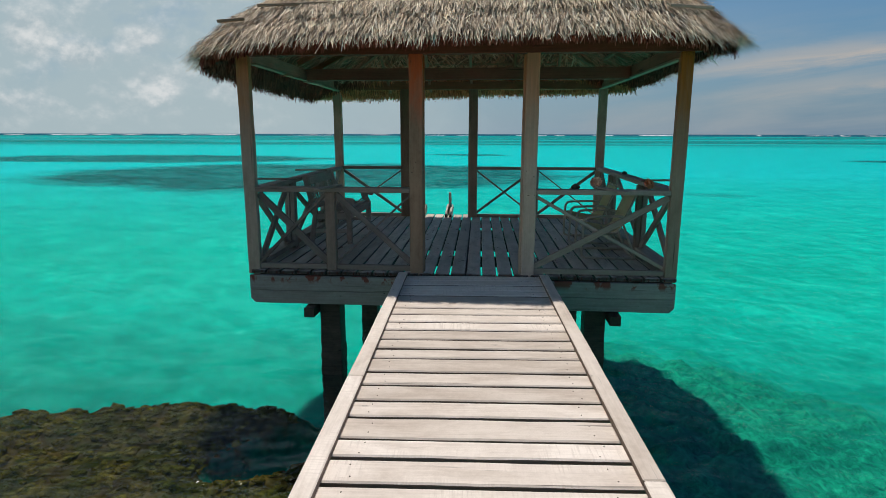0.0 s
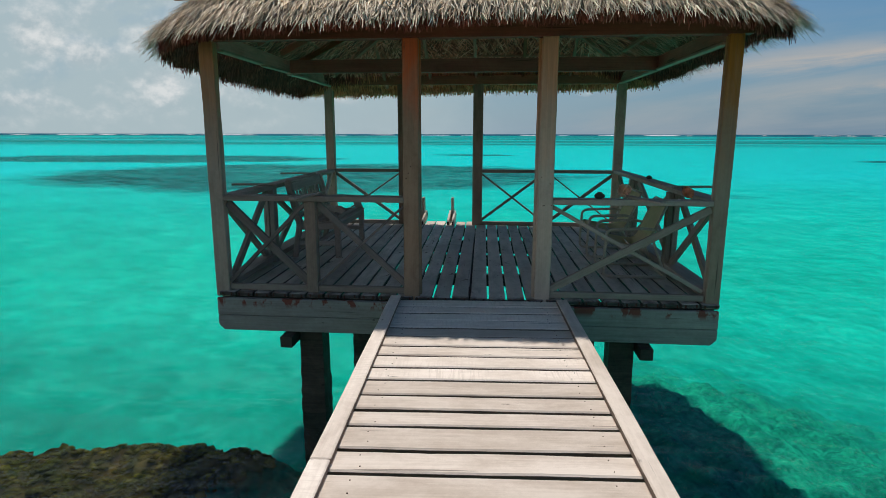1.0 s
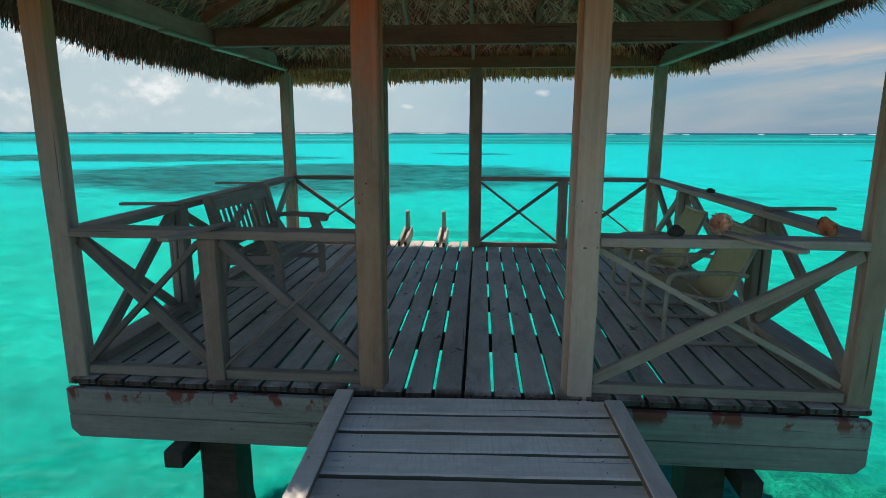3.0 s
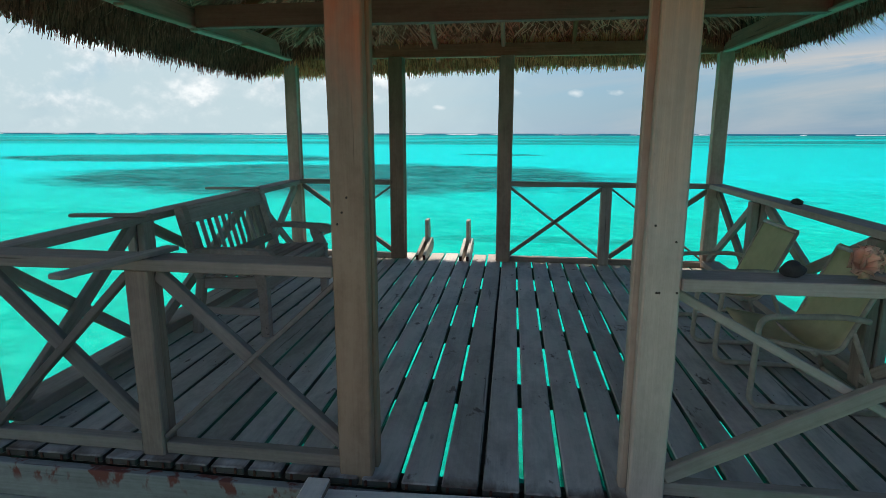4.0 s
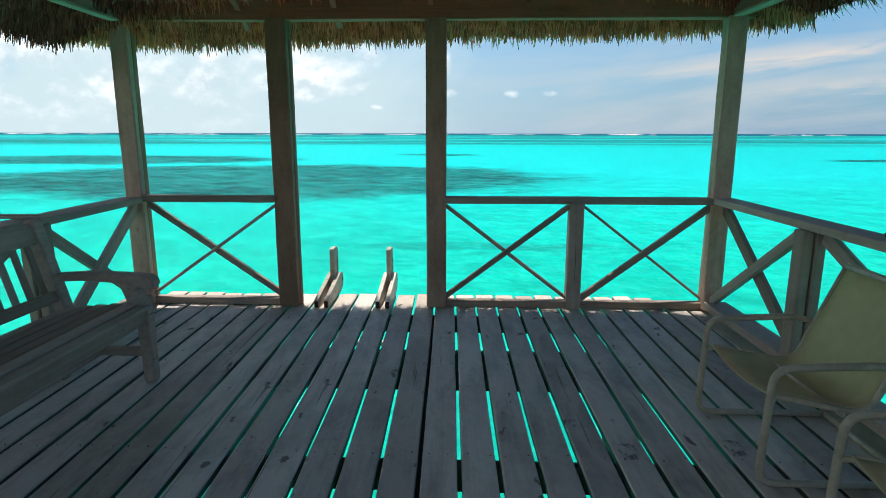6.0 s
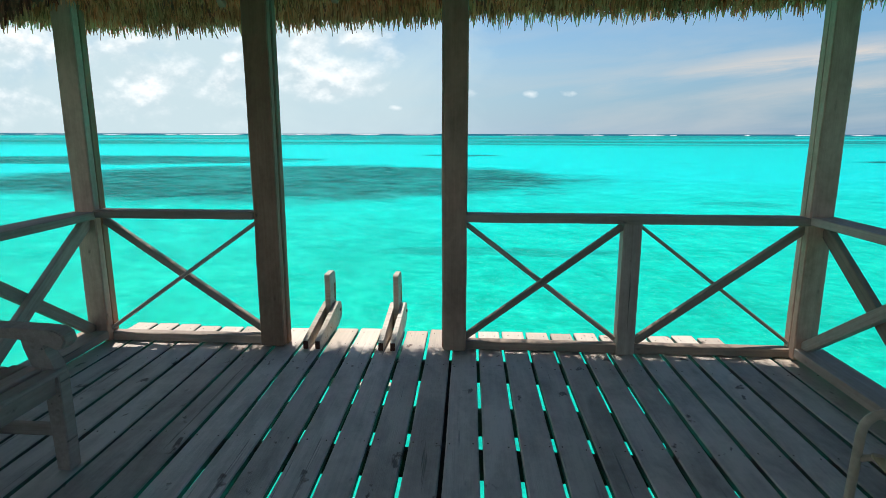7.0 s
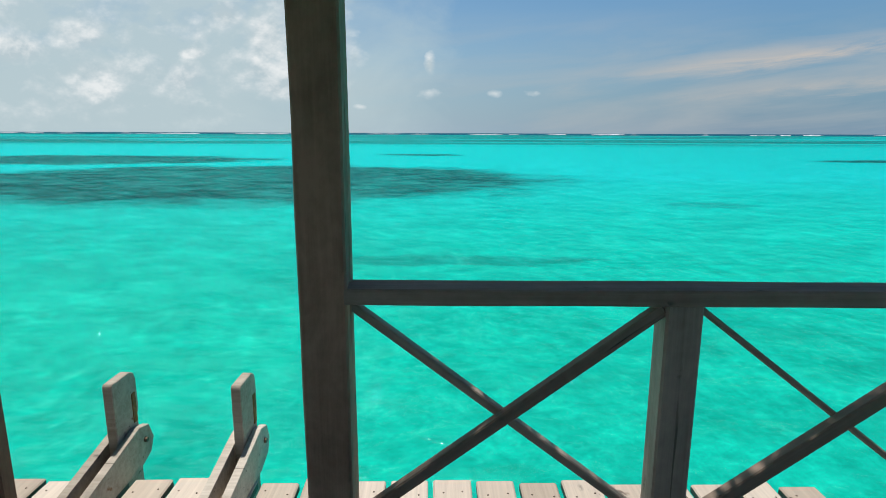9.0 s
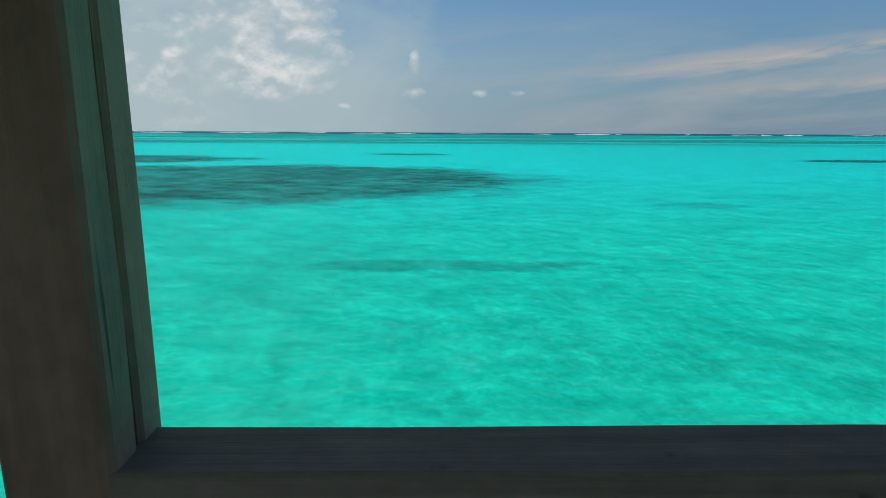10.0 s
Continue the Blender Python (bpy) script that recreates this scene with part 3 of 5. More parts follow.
xs, ys = graded(9, 0.07, 4400, 1.13), graded(9, 0.07, 4400, 1.13)
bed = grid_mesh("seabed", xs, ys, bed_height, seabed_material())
tagged(bed, "pale sand sea floor with weed patches and coral rock", "seabed", kind="structure")
xs, ys = graded(12, 0.12, 4400, 1.13), graded(14, 0.12, 4400, 1.13)
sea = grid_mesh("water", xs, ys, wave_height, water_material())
tagged(sea, "clear turquoise lagoon water with small ripples", "sea water", kind="structure")


def surf():
    """White crests breaking on the outer reef."""
    verts, faces = [], []
    r = random.Random(5)
    for k in range(70):
        cx, cy = r.uniform(-1100, 1100), r.uniform(850, 1000)
        l, h = r.uniform(6, 45), r.uniform(0.3, 1.15)
        nseg = 10
        base = len(verts)
        for i in range(nseg + 1):
            s = i / nseg
            hh = h * math.sin(math.pi * s) ** 0.5 * r.uniform(0.5, 1.0) + 0.05
            px = cx + (s - 0.5) * l
            for dy, dz in ((-2.5, 0), (-0.8, hh), (0.8, hh * 0.9), (2.5, 0)):
                verts.append((px, cy + dy, SEA + dz))
        for i in range(nseg):
            for j in range(3):
                a = base + i * 4 + j
                faces.append((a, a + 4, a + 5, a + 1))
    ob = new("surf", mesh_of("surf", verts, faces, FOAM))
    tagged(ob, "white surf breaking along the distant outer reef", "surf", kind="stuff")


surf()


def coral(name, label, mat, boxes, sizes, seed):
    """Low crusty heads crowded over the rock, one mesh."""
    r = random.Random(seed)
    bm = bmesh.new()
    bmesh.ops.create_icosphere(bm, subdivisions=1, radius=1.0)
    ball = [v.co.copy() for v in bm.verts]
    tris = [tuple(v.index for v in f.verts) for f in bm.faces if max(v.co.z for v in f.verts) > -0.05]
    bm.free()
    verts, faces = [], []
    for x0, x1, y0, y1, count in boxes:
        px = np.array([r.uniform(x0, x1) for _ in range(count)])
        py = np.array([r.uniform(y0, y1) for _ in range(count)])
        pz = bed_height(px, py)
        for x, y, z in zip(px, py, pz):
            if z < sizes[2]:
                continue
            a, h = sizes[0] + (sizes[1] - sizes[0]) * r.random() ** 1.6, r.uniform(0.22, 0.55)
            turn, squash = r.gauss(0.45, 0.5), r.uniform(0.35, 0.9)
            off = Vector((r.uniform(0, 50), r.uniform(0, 50), 0))
            ca, sa = math.cos(turn), math.sin(turn)
            b = len(verts)
            for v in ball:
                k = a * (1 + 0.9 * noise.noise(v * 2.7 + off))
                u, w = v.x * k, v.y * k * squash
                verts.append((x + ca * u - sa * w, y + sa * u + ca * w, min(z + v.z * k * h, SEA - 0.03)))
            faces += [(b + i, b + j, b + l) for i, j, l in tris]
    ob = new(name, mesh_of(name, verts, faces, mat, True))
    tagged(ob, label, name.replace("_", " "), kind="stuff")


def coral_crust():
    """Olive and brown growth, mottled at two sizes, hue changing from head to head."""
    m, nt, bsdf = material("olive coral crust")
    n, put, math_, noise_, scaled, span, mix = nodes_of(nt)
    geo = n("NewGeometry")
    pos = geo.outputs["Position"]
    slant = n("Mapping")
    put(slant.inputs["Vector"], pos)
    slant.inputs["Rotation"].default_value = (0, 0, radians(25))
    put(slant.inputs["Scale"], (14, 30, 20))
    fine = noise_(slant.outputs[0], 1.0, 6.0, 0.7, 1.6)
    wide = noise_(pos, 3.0, 5.0, 0.65, 1.0)
    tuft = noise_(scaled(pos, (1, 1, 1), (3, 8, 1)), 1.7, 4.0, 0.6, 0.5)
    col = mix(span(fine, 0.36, 0.66), (0.014, 0.014, 0.005), (0.20, 0.178, 0.042))
    col = mix(span(tuft, 0.48, 0.64, 0.0, 0.55), col, mix(span(fine, 0.4, 0.65), (0.03, 0.034, 0.008), (0.20, 0.20, 0.035)))
    col = mix(1.0, col, mix(span(wide, 0.36, 0.62), (0.32, 0.34, 0.36), (1.35, 1.30, 1.15)), "MULTIPLY")
    own = geo.outputs["Random Per Island"]
    col = mix(span(own, 0.985, 0.99, 0.0, 0.6), col, (0.26, 0.22, 0.03))
    col = mix(1.0, col, mix(own, (0.75, 0.76, 0.78), (1.2, 1.17, 1.1)), "MULTIPLY")
    put(bsdf.inputs["Base Color"], col)
    put(bsdf.inputs["Roughness"], 0.95)
    put(bsdf.inputs["Specular IOR Level"], 0.0)
    b = n("Bump")
    put(b.inputs["Strength"], 1.0)
    put(b.inputs["Distance"], 0.03)
    put(b.inputs["Height"], fine)
    put(bsdf.inputs["Normal"], b.outputs[0])
    return m


coral("coral_rock", "olive brown coral heads just under the water", coral_crust(), [(-8, -0.5, -4.6, 0.4, 16000)], (0.015, 0.07, -1.85), 4)

# ---- walkway ----
# its middle line leans a little east going ashore
def way_x(y):
    return 0.268 - 0.045 * (y + 1.0)


def build_walkway():
    walk_way = thing("walkway", "bleached plank walkway with flat side boards over water", "walkway", (way_x(-4), -4, -0.02))
    half = 0.60
    joints = [-0.05, -0.235, -0.395, -0.556, -0.729, -0.883, -1.065, -1.224, -1.399, -1.564, -1.744, -1.904, -2.054, -2.254, -2.421, -2.602, -2.770, -2.968, -3.118, -3.298]
    while joints[-1] > -9.0:
        joints.append(joints[-1] - 0.173 + RNG.uniform(-0.006, 0.006))
    for y, y1 in zip(joints, joints[1:]):
        w = y - y1 - 0.026
        yc = (y + y1) / 2
        z = -0.028 + RNG.uniform(-0.002, 0.002)
        tilt = RNG.uniform(-0.003, 0.003)
        a = (way_x(yc) - half - 0.05, yc - 0.036 + tilt, z)
        b = (way_x(yc) + half + 0.05, yc + 0.036 - tilt, z)
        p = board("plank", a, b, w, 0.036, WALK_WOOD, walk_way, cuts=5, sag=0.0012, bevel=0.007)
        if y > -5.2:
            for side in (-1, 1):
                for dy in (-0.04, 0.04):
                    sc = new("screw", SCREW)
                    hang(sc, p, scaled_pose(pose(way_x(yc) + side * (half - 0.10 + RNG.uniform(-.02, .02)), yc + dy + side * 0.028, z + 0.0185)))
    for side in (-1, 1):
        cuts = (-0.09, -3.25 if side > 0 else -2.42, -6.4, -9.0)
        for y0, y1 in zip(cuts, cuts[1:]):
            a = Vector((way_x(y0) + side * (half + 0.042), y0, 0.006))
            b = Vector((way_x(y1) + side * (half + 0.042), y1 + 0.004, 0.006))
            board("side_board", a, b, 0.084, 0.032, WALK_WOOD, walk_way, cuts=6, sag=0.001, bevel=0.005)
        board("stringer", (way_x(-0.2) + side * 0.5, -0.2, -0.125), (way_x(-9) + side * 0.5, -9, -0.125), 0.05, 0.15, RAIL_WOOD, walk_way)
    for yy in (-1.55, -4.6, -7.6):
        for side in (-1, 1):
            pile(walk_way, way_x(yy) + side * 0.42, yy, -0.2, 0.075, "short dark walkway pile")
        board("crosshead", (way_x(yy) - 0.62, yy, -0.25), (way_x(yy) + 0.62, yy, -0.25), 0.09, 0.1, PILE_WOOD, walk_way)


def pile(parent, x, y, top, r, label=""):
    """A driven timber pile, rough and crusted near the waterline."""
    bm = bmesh.new()
    sides, rows = 16, 48
    bottom = -2.7
    rings = []
    rr = random.Random(int(abs(x * 100 + y * 10)))
    for i in range(rows + 1):
        z = top + (bottom - top) * i / rows
        crust = min(1.0, max(0.0, (-0.62 - z) / 0.15))
        ring = []
        for k in range(sides):
            a = 2 * math.pi * k / sides
            sq = 1.0 / max(abs(math.cos(a)), abs(math.sin(a))) ** 0.94
            q = r * sq * (1 + rr.uniform(-0.005, 0.005)) + crust * rr.uniform(0.0, 0.013)
            ring.append(bm.verts.new((q * math.cos(a), q * math.sin(a), z)))
        rings.append(ring)
    for a, b in zip(rings, rings[1:]):
        for k in range(sides):
            bm.faces.new((a[k], b[k], b[(k + 1) % sides], a[(k + 1) % sides]))
    bm.faces.new(rings[0])
    bm.faces.new(rings[-1][::-1])
    return part("stilt", bm, PILE_WOOD, parent, label, pose(x, y, 0))


def screw_mesh():
    bm = bmesh.new()
    bmesh.ops.create_cone(bm, cap_ends=True, segments=8, radius1=0.0035, radius2=0.003, depth=0.002)
    me = bpy.data.meshes.new("screw")
    bmesh.ops.scale(bm, vec=(K, K, K), verts=bm.verts)
    bm.to_mesh(me)
    bm.free()
    me.materials.append(IRON)
    return me


SCREW = screw_mesh()
build_walkway()

# ---- hut ----
FRONT, BACK = 0.03, 3.68
hut = thing("gazebo", "weathered open wooden gazebo on piles with thatched roof", "gazebo", (0.05, 1.85, 0))


def west(y):
    return -1.855 + (-1.995 + 1.855) * y / BACK


def east(y):
    return 2.02 + (1.985 - 2.02) * y / BACK


def lean(x, y):
    """Planks run a little askew: east towards the front."""
    return x + 0.0235 * (3.65 - y)


def post(x, y, top, wide, deep, mat, foot=-0.045, second=0.0, label=""):
    """A post of two boards screwed together: second = side to which the inner board stands out, along y the sign of deep."""
    p = board("post", (x, y, foot), (x, y, top), abs(wide), abs(deep) * 0.42, mat, hut, up=(0, 1, 0), label=label, bevel=0.006, cuts=7, sag=0.001)
    s = 1 if deep > 0 else -1
    q = board("inner_board", (x + second, y + s * abs(deep) * 0.5, foot + 0.01), (x + second, y + s * abs(deep) * 0.5, top - 0.005), abs(wide) * 0.92, abs(deep) * 0.42, mat, hut, up=(0, 1, 0), bevel=0.006, cuts=7, sag=0.001)
    q.parent = p
    q.matrix_basis = p.matrix_basis.inverted() @ q.matrix_basis
    return p


P = 0.118
front_x = [-1.864, -0.298, 0.724, 2.006]
back_x = [west(BACK), -0.957, 0.083, east(BACK)]
TOP_F, TOP_B = 1.955, 1.93
post(front_x[0], FRONT - 0.03, TOP_F, 0.113, 0.10, POST_WOOD, second=-0.004)
post(front_x[1], FRONT - 0.03, TOP_F, 0.122, 0.12, RED_POST_WOOD, second=0.013, label="post with a red stain near its top")
post(front_x[2], FRONT - 0.03, TOP_F, P, 0.12, POST_WOOD, second=-0.026)
post(front_x[3], FRONT - 0.03, TOP_F, 0.105, 0.10, POST_WOOD, second=0.0)
for i, x in enumerate(back_x):
    post(x + (0.007 if i == 1 else 0.0), BACK + 0.02, TOP_B, (0.128, 0.148, 0.136, 0.128)[i], -0.13, POST_B_WOOD if i in (0, 3) else BACK_POST_WOOD, foot=0.0, second=(0.012, 0.002, 0.008, -0.012)[i])

# beams on the posts
board("beam", (west(0) - 0.12, FRONT, 2.02), (east(0) + 0.1, FRONT, 2.02), 0.10, 0.13, TIE_WOOD, hut, cuts=6, sag=0.002)
board("beam", (west(BACK) - 0.1, BACK, 1.975), (east(BACK) + 0.1, BACK, 1.975), 0.09, 0.115, BEAM_WOOD, hut, cuts=6, sag=0.002)
board("beam", (west(0), FRONT + 0.06, 1.965), (west(BACK), BACK - 0.05, 1.975), 0.09, 0.12, GREEN_WOOD, hut, label="green painted side beam")
board("beam", (east(0), FRONT + 0.06, 1.975), (east(BACK), BACK - 0.05, 1.985), 0.09, 0.12, GREEN_WOOD, hut, label="green painted side beam")
for y0, y1, drop in ((0.10, 0.95, 0.0), (1.05, 1.72, 0.006), (1.80, 2.45, 0.012), (2.55, 3.50, 0.0)):
    board("ledge", (west(y0) + 0.055, y0, 1.895 - drop), (west(y1) + 0.055, y1, 1.898), 0.06, 0.018, LEDGE_WOOD, hut, label="pale green batten under the beam")
board("ledge", (east(0.1) - 0.05, 0.1, 1.905), (east(3.55) - 0.05, 3.55, 1.915), 0.055, 0.018, LEDGE_WOOD, hut, label="pale green batten under the beam")
board("tie_beam", (-1.86, 1.85, 1.965), (1.95, 1.85, 1.965), 0.08, 0.135, TIE_WOOD, hut, label="dark brown tie beam")

# roof
RC, RX, RY = (0.05, 1.85), 2.56, 2.14
EAVE_LOW, EAVE_TOP, APEX_LOW, APEX_TOP = 1.95, 2.15, 3.15, 3.50


LEAN, LEAN_Y = 0.02, -0.034


def lean_z(x, y):
    """The whole roof sits a little askew."""
    u = min(1.2, abs(x - RC[0]) / RX) ** 4
    mid = math.sin(math.pi * min(1.0, max(0.0, (y + 0.3) / 4.3))) ** 0.6 if x > RC[0] else 0.0
    return LEAN * (x - RC[0]) + LEAN_Y * (y - RC[1]) - (0.07 if x > RC[0] else 0.035) * u + 0.13 * u * mid - 0.055 * max(0.0, min(1.0, (x - 1.5) / 0.9)) * max(0.0, min(1.0, (0.9 - y) / 0.9))


def roll_off(r):
    """How far the thatch rounds down towards its edge."""
    return 0.19 * max(0.0, (r - 0.80) / 0.20) ** 2


def hem(x, y):
    """The eave hangs less over the front, and in clumps along the east side."""
    f = 0.25 + 0.75 * min(1.0, max(0.0, (y + 0.25) / 0.6))
    if y > 3.6:
        f *= 0.6
    elif x < -2.0:
        f *= 0.75
    if x > 2.0 and 0.2 < y < 3.55:
        f *= 0.15 + 1.0 * max(0.0, math.sin(3.1 * y + 1.2)) * max(0.0, math.sin(7.3 * y))
    return f


def plan(theta, r, grow=0.0):
    """A place on the round-cornered roof plan: r = 0 at the peak, 1 at the eaves."""
    c, s = math.cos(theta), math.sin(theta)
    p = 5.0
    q = (abs(c) ** p + abs(s) ** p) ** (-1 / p)
    return RC[0] + (RX + grow) * q * r * c, RC[1] + (RY + grow) * q * r * s


def shell(z_eave, z_peak, upper, rings=14, turns=64, grow=0.0):
    pts, fs = [], []
    for i in range(rings + 1):
        r = 0.001 + i / rings * 0.999
        for k in range(turns):
            x, y = plan(2 * math.pi * k / turns, r, grow)
            pts.append((x, y, z_peak + (z_eave - z_peak) * r - (roll_off(r) if upper else 0.03 * hem(x, y) * max(0.0, (r - 0.93) / 0.07)) + lean_z(x, y)))
    for i in range(rings):
        for k in range(turns):
            a, b = i * turns + k, i * turns + (k + 1) % turns
            fs.append((a, a + turns, b + turns, b))
    return pts, fs


def build_core():
    up, fu = shell(EAVE_TOP, APEX_TOP, True)
    lo, fl = shell(EAVE_LOW, APEX_LOW, False)
    off = len(up)
    faces = fu + [tuple(off + i for i in reversed(f)) for f in fl]
    t, last = 64, 14 * 64
    for k in range(t):
        a, b = last + k, last + (k + 1) % t
        faces.append((a, off + a, off + b, b))
    bm = bmesh.new()
    vs = [bm.verts.new(Vector(v)) for v in up + lo]
    for f in faces:
        bm.faces.new([vs[i] for i in f])
    ob = part("thatch_core", bm, CORE, hut, "packed brown thatch")
    return ob


core = build_core()


def leaves(name, mat, items, label, tip_w=0.35):
    """Many narrow bent leaves as one mesh. items: root, way, normal, length, width, droop."""
    verts, faces = [], []
    for root, way, nor, l, w, droop in items:
        side = way.cross(nor).normalized() * (w / 2)
        b = len(verts)
        mid = root + way * (l * 0.55)
        tip = root + way * l + Vector((0, 0, -1)) * droop
        mid = mid + nor * 0.012
        verts += [root - side, root + side, mid + side * 1.1, mid - side * 1.1, tip + side * tip_w, tip - side * tip_w]
        faces += [(b, b + 1, b + 2, b + 3), (b + 3, b + 2, b + 4, b + 5)]
    me = mesh_of(name, [v * K for v in verts], faces, mat)
    ob = hang(new(name, me), hut, Matrix())
    tagged(ob, label, kind="stuff")
    return ob


def down_slope(theta, r, z0, z1):
    """Root, downhill way and normal on a roof shell."""
    x, y = plan(theta, r)
    x2, y2 = plan(theta, r + 0.05)
    dz = (z0 - z1) * 0.05
    a = Vector((x, y, z1 + (z0 - z1) * r + lean_z(x, y)))
    # on a flat face the leaves lie square to the eave, at the corners they fan out
    c, s = math.cos(theta), math.sin(theta)
    fx, fy = abs(c) ** 5 * (1 if c > 0 else -1), abs(s) ** 5 * (1 if s > 0 else -1)
    d = Vector((fx, fy, 0)).normalized()
    run = (RX if abs(c) > abs(s) else RY)
    d = Vector((d.x, d.y, (z0 - z1) / run)).normalized()
    flat = Vector((d.x, d.y, 0)).normalized()
    nor = Vector((-d.z * flat.x, -d.z * flat.y, math.hypot(d.x, d.y)))
    return a, d, nor


def square_angle(rng):
    """An angle spread evenly along the eaves."""
    t = rng.uniform(-1, 1)
    a = math.atan2(t, 1)
    return a + rng.choice((0, 1, 2, 3, 3)) * math.pi / 2


def build_thatch():
    r = random.Random(11)
    items = []
    # courses of reeds; the lower end of each lies loose on the next
    courses = [(0.99, 5200), (0.945, 4200), (0.90, 4600), (0.855, 4200), (0.805, 4300), (0.755, 3800), (0.70, 3600), (0.64, 3000), (0.575, 2400), (0.50, 1900), (0.42, 1400), (0.34, 1000), (0.26, 700), (0.18, 450), (0.10, 250)]
    for lvl, (base, count) in enumerate(courses):
        for _ in range(int(count * 2.5)):
            th = square_angle(r)
            rr = base + r.uniform(-0.055, 0.004)
            root, d, nor = down_slope(th, rr, EAVE_TOP, APEX_TOP)
            q = r.gauss(0, 0.27)
            side = d.cross(nor)
            way = (d * math.cos(q) + side * math.sin(q) + nor * r.uniform(-0.03, 0.15)).normalized()
            root = root - Vector((0, 0, roll_off(rr))) + nor * (r.uniform(-0.01, 0.03) + (0.03 if lvl % 2 == 0 else 0.0))
            items.append((root, way, nor, r.uniform(0.12, 0.25), r.uniform(0.0042, 0.0112), r.uniform(-0.01, 0.04)))
    # stray leaves standing out at the corners
    for _ in range(60):
        th = (math.pi / 4) * r.choice((1, 3, 5, 5, 7, 7)) + r.gauss(0, 0.07)
        root, d, nor = down_slope(th, r.uniform(0.95, 1.0), EAVE_TOP, APEX_TOP)
        root.z -= roll_off(1.0) * r.uniform(0.5, 1.0)
        out = Vector((math.cos(th), math.sin(th), r.uniform(-0.7, 0.25)))
        way = (out.normalized() + d.cross(nor) * r.gauss(0, 0.3)).normalized()
        items.append((root, way, nor, r.uniform(0.08, 0.26), r.uniform(0.004, 0.008), r.uniform(0.0, 0.05)))
    leaves("thatch", THATCH, items, "shaggy grey palm thatch")
    items, tan = [], []
    for _ in range(46000):
        th = square_angle(r) if r.random() < 0.5 else square_angle(r) + r.choice((0, math.pi / 2, math.pi))
        rim = r.random() < 0.62
        rr = r.uniform(0.955, 0.995) if rim else r.uniform(0.82, 0.97)
        root, d, nor = down_slope(th, rr, EAVE_LOW + (r.uniform(0.0, 0.12) if rim else 0.0), APEX_LOW)
        f = hem(root.x, root.y)
        if rr > 0.93:
            root.z -= 0.02 * f * (rr - 0.93) / 0.07
        q = r.gauss(0, 0.22)
        side = d.cross(nor)
        out = Vector((d.x, d.y, -1.1 - r.uniform(0, 1.6))).normalized()
        way = (out + side * math.tan(q)).normalized()
        tuft = 0.72 + 0.3 * noise.noise(Vector((root.x * 4.0, root.y * 4.0, 0.3)))
        l = (r.uniform(0.10, 0.15) if r.random() < 0.997 else r.uniform(0.16, 0.22)) * (0.45 + 0.55 * f) * (tuft + 0.2)
        # the back eave takes the paler tone, as if sun glowed through
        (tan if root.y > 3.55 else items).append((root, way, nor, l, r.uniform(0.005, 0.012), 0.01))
    leaves("thatch_fringe", SHADED_FRINGE, items, "ragged thatch ends along the eaves, shade in their brown", 0.7)
    leaves("thatch_fringe", SUNLIT_FRINGE, tan, "combed thatch ends along the back eave, sun glow in their tan", 0.45)
    items = []
    for _ in range(12000):
        th = square_angle(r) + r.choice((0, math.pi / 2))
        root, d, nor = down_slope(th, r.uniform(0.25, 0.84), EAVE_LOW, APEX_LOW)
        q = r.choice((-0.5, 0.5)) + r.gauss(0, 0.22)
        side = d.cross(nor)
        way = (d * math.cos(q) + side * math.sin(q) - nor * r.uniform(0.0, 0.14)).normalized()
        items.append((root - nor * r.uniform(0.004, 0.03), way, nor, r.uniform(0.15, 0.34), r.uniform(0.007, 0.017), 0.0))
    leaves("leaf_lining", INNER_LEAF, items, "greenish dry leaves seen from below")


build_thatch()


def low_z(x, y):
    """Underside of the thatch over a plan place."""
    u, v = abs(x - RC[0]) / RX, abs(y - RC[1]) / RY
    return APEX_LOW + (EAVE_LOW - APEX_LOW) * max(u, v) + lean_z(x, y)


def build_rafters():
    for s in (0, 1):
        for k in range(-3, 4):
            for side in (-1, 1):
                if s == 0:
                    x = RC[0] + k * 0.62
                    y0, y1 = RC[1] + side * RY * 0.92, RC[1] + side * max(abs(k) * 0.62 * RY / RX, 0.05)
                    a, b = (x, y0), (x, y1)
                else:
                    y = RC[1] + k * 0.60
                    x0, x1 = RC[0] + side * RX * 0.79, RC[0] + side * max(abs(k) * 0.60 * RX / RY, 0.05)
                    a, b = (x0, y), (x1, y)
                pa, pb = Vector((*a, low_z(*a) - 0.05)), Vector((*b, low_z(*b) - 0.05))
                board("rafter", pa, pb, 0.036, 0.07, BEAM_WOOD, hut)
    for sx in (-1, 1):
        for sy in (-1, 1):
            a = (RC[0] + sx * RX * 0.84, RC[1] + sy * RY * 0.84)
            pa = Vector((*a, low_z(*a) - 0.09))
            pb = Vector((RC[0] + sx * 0.03, RC[1] + sy * 0.03, APEX_LOW - 0.13))
            board("hip_rafter", pa, pb, 0.05, 0.12, GREEN_WOOD, hut, label="green painted hip rafter")
    for f in (0.70, 0.45):
        for sx in (-1, 1):
            z = APEX_LOW + (EAVE_LOW - APEX_LOW) * f - 0.065
            board("batten", (RC[0] + sx * RX * f, RC[1] - RY * f, z), (RC[0] + sx * RX * f, RC[1] + RY * f, z), 0.05, 0.03, BEAM_WOOD, hut)
            board("batten", (RC[0] - RX * f, RC[1] + sx * RY * f, z), (RC[0] + RX * f, RC[1] + sx * RY * f, z), 0.05, 0.03, BEAM_WOOD, hut)


build_rafters()


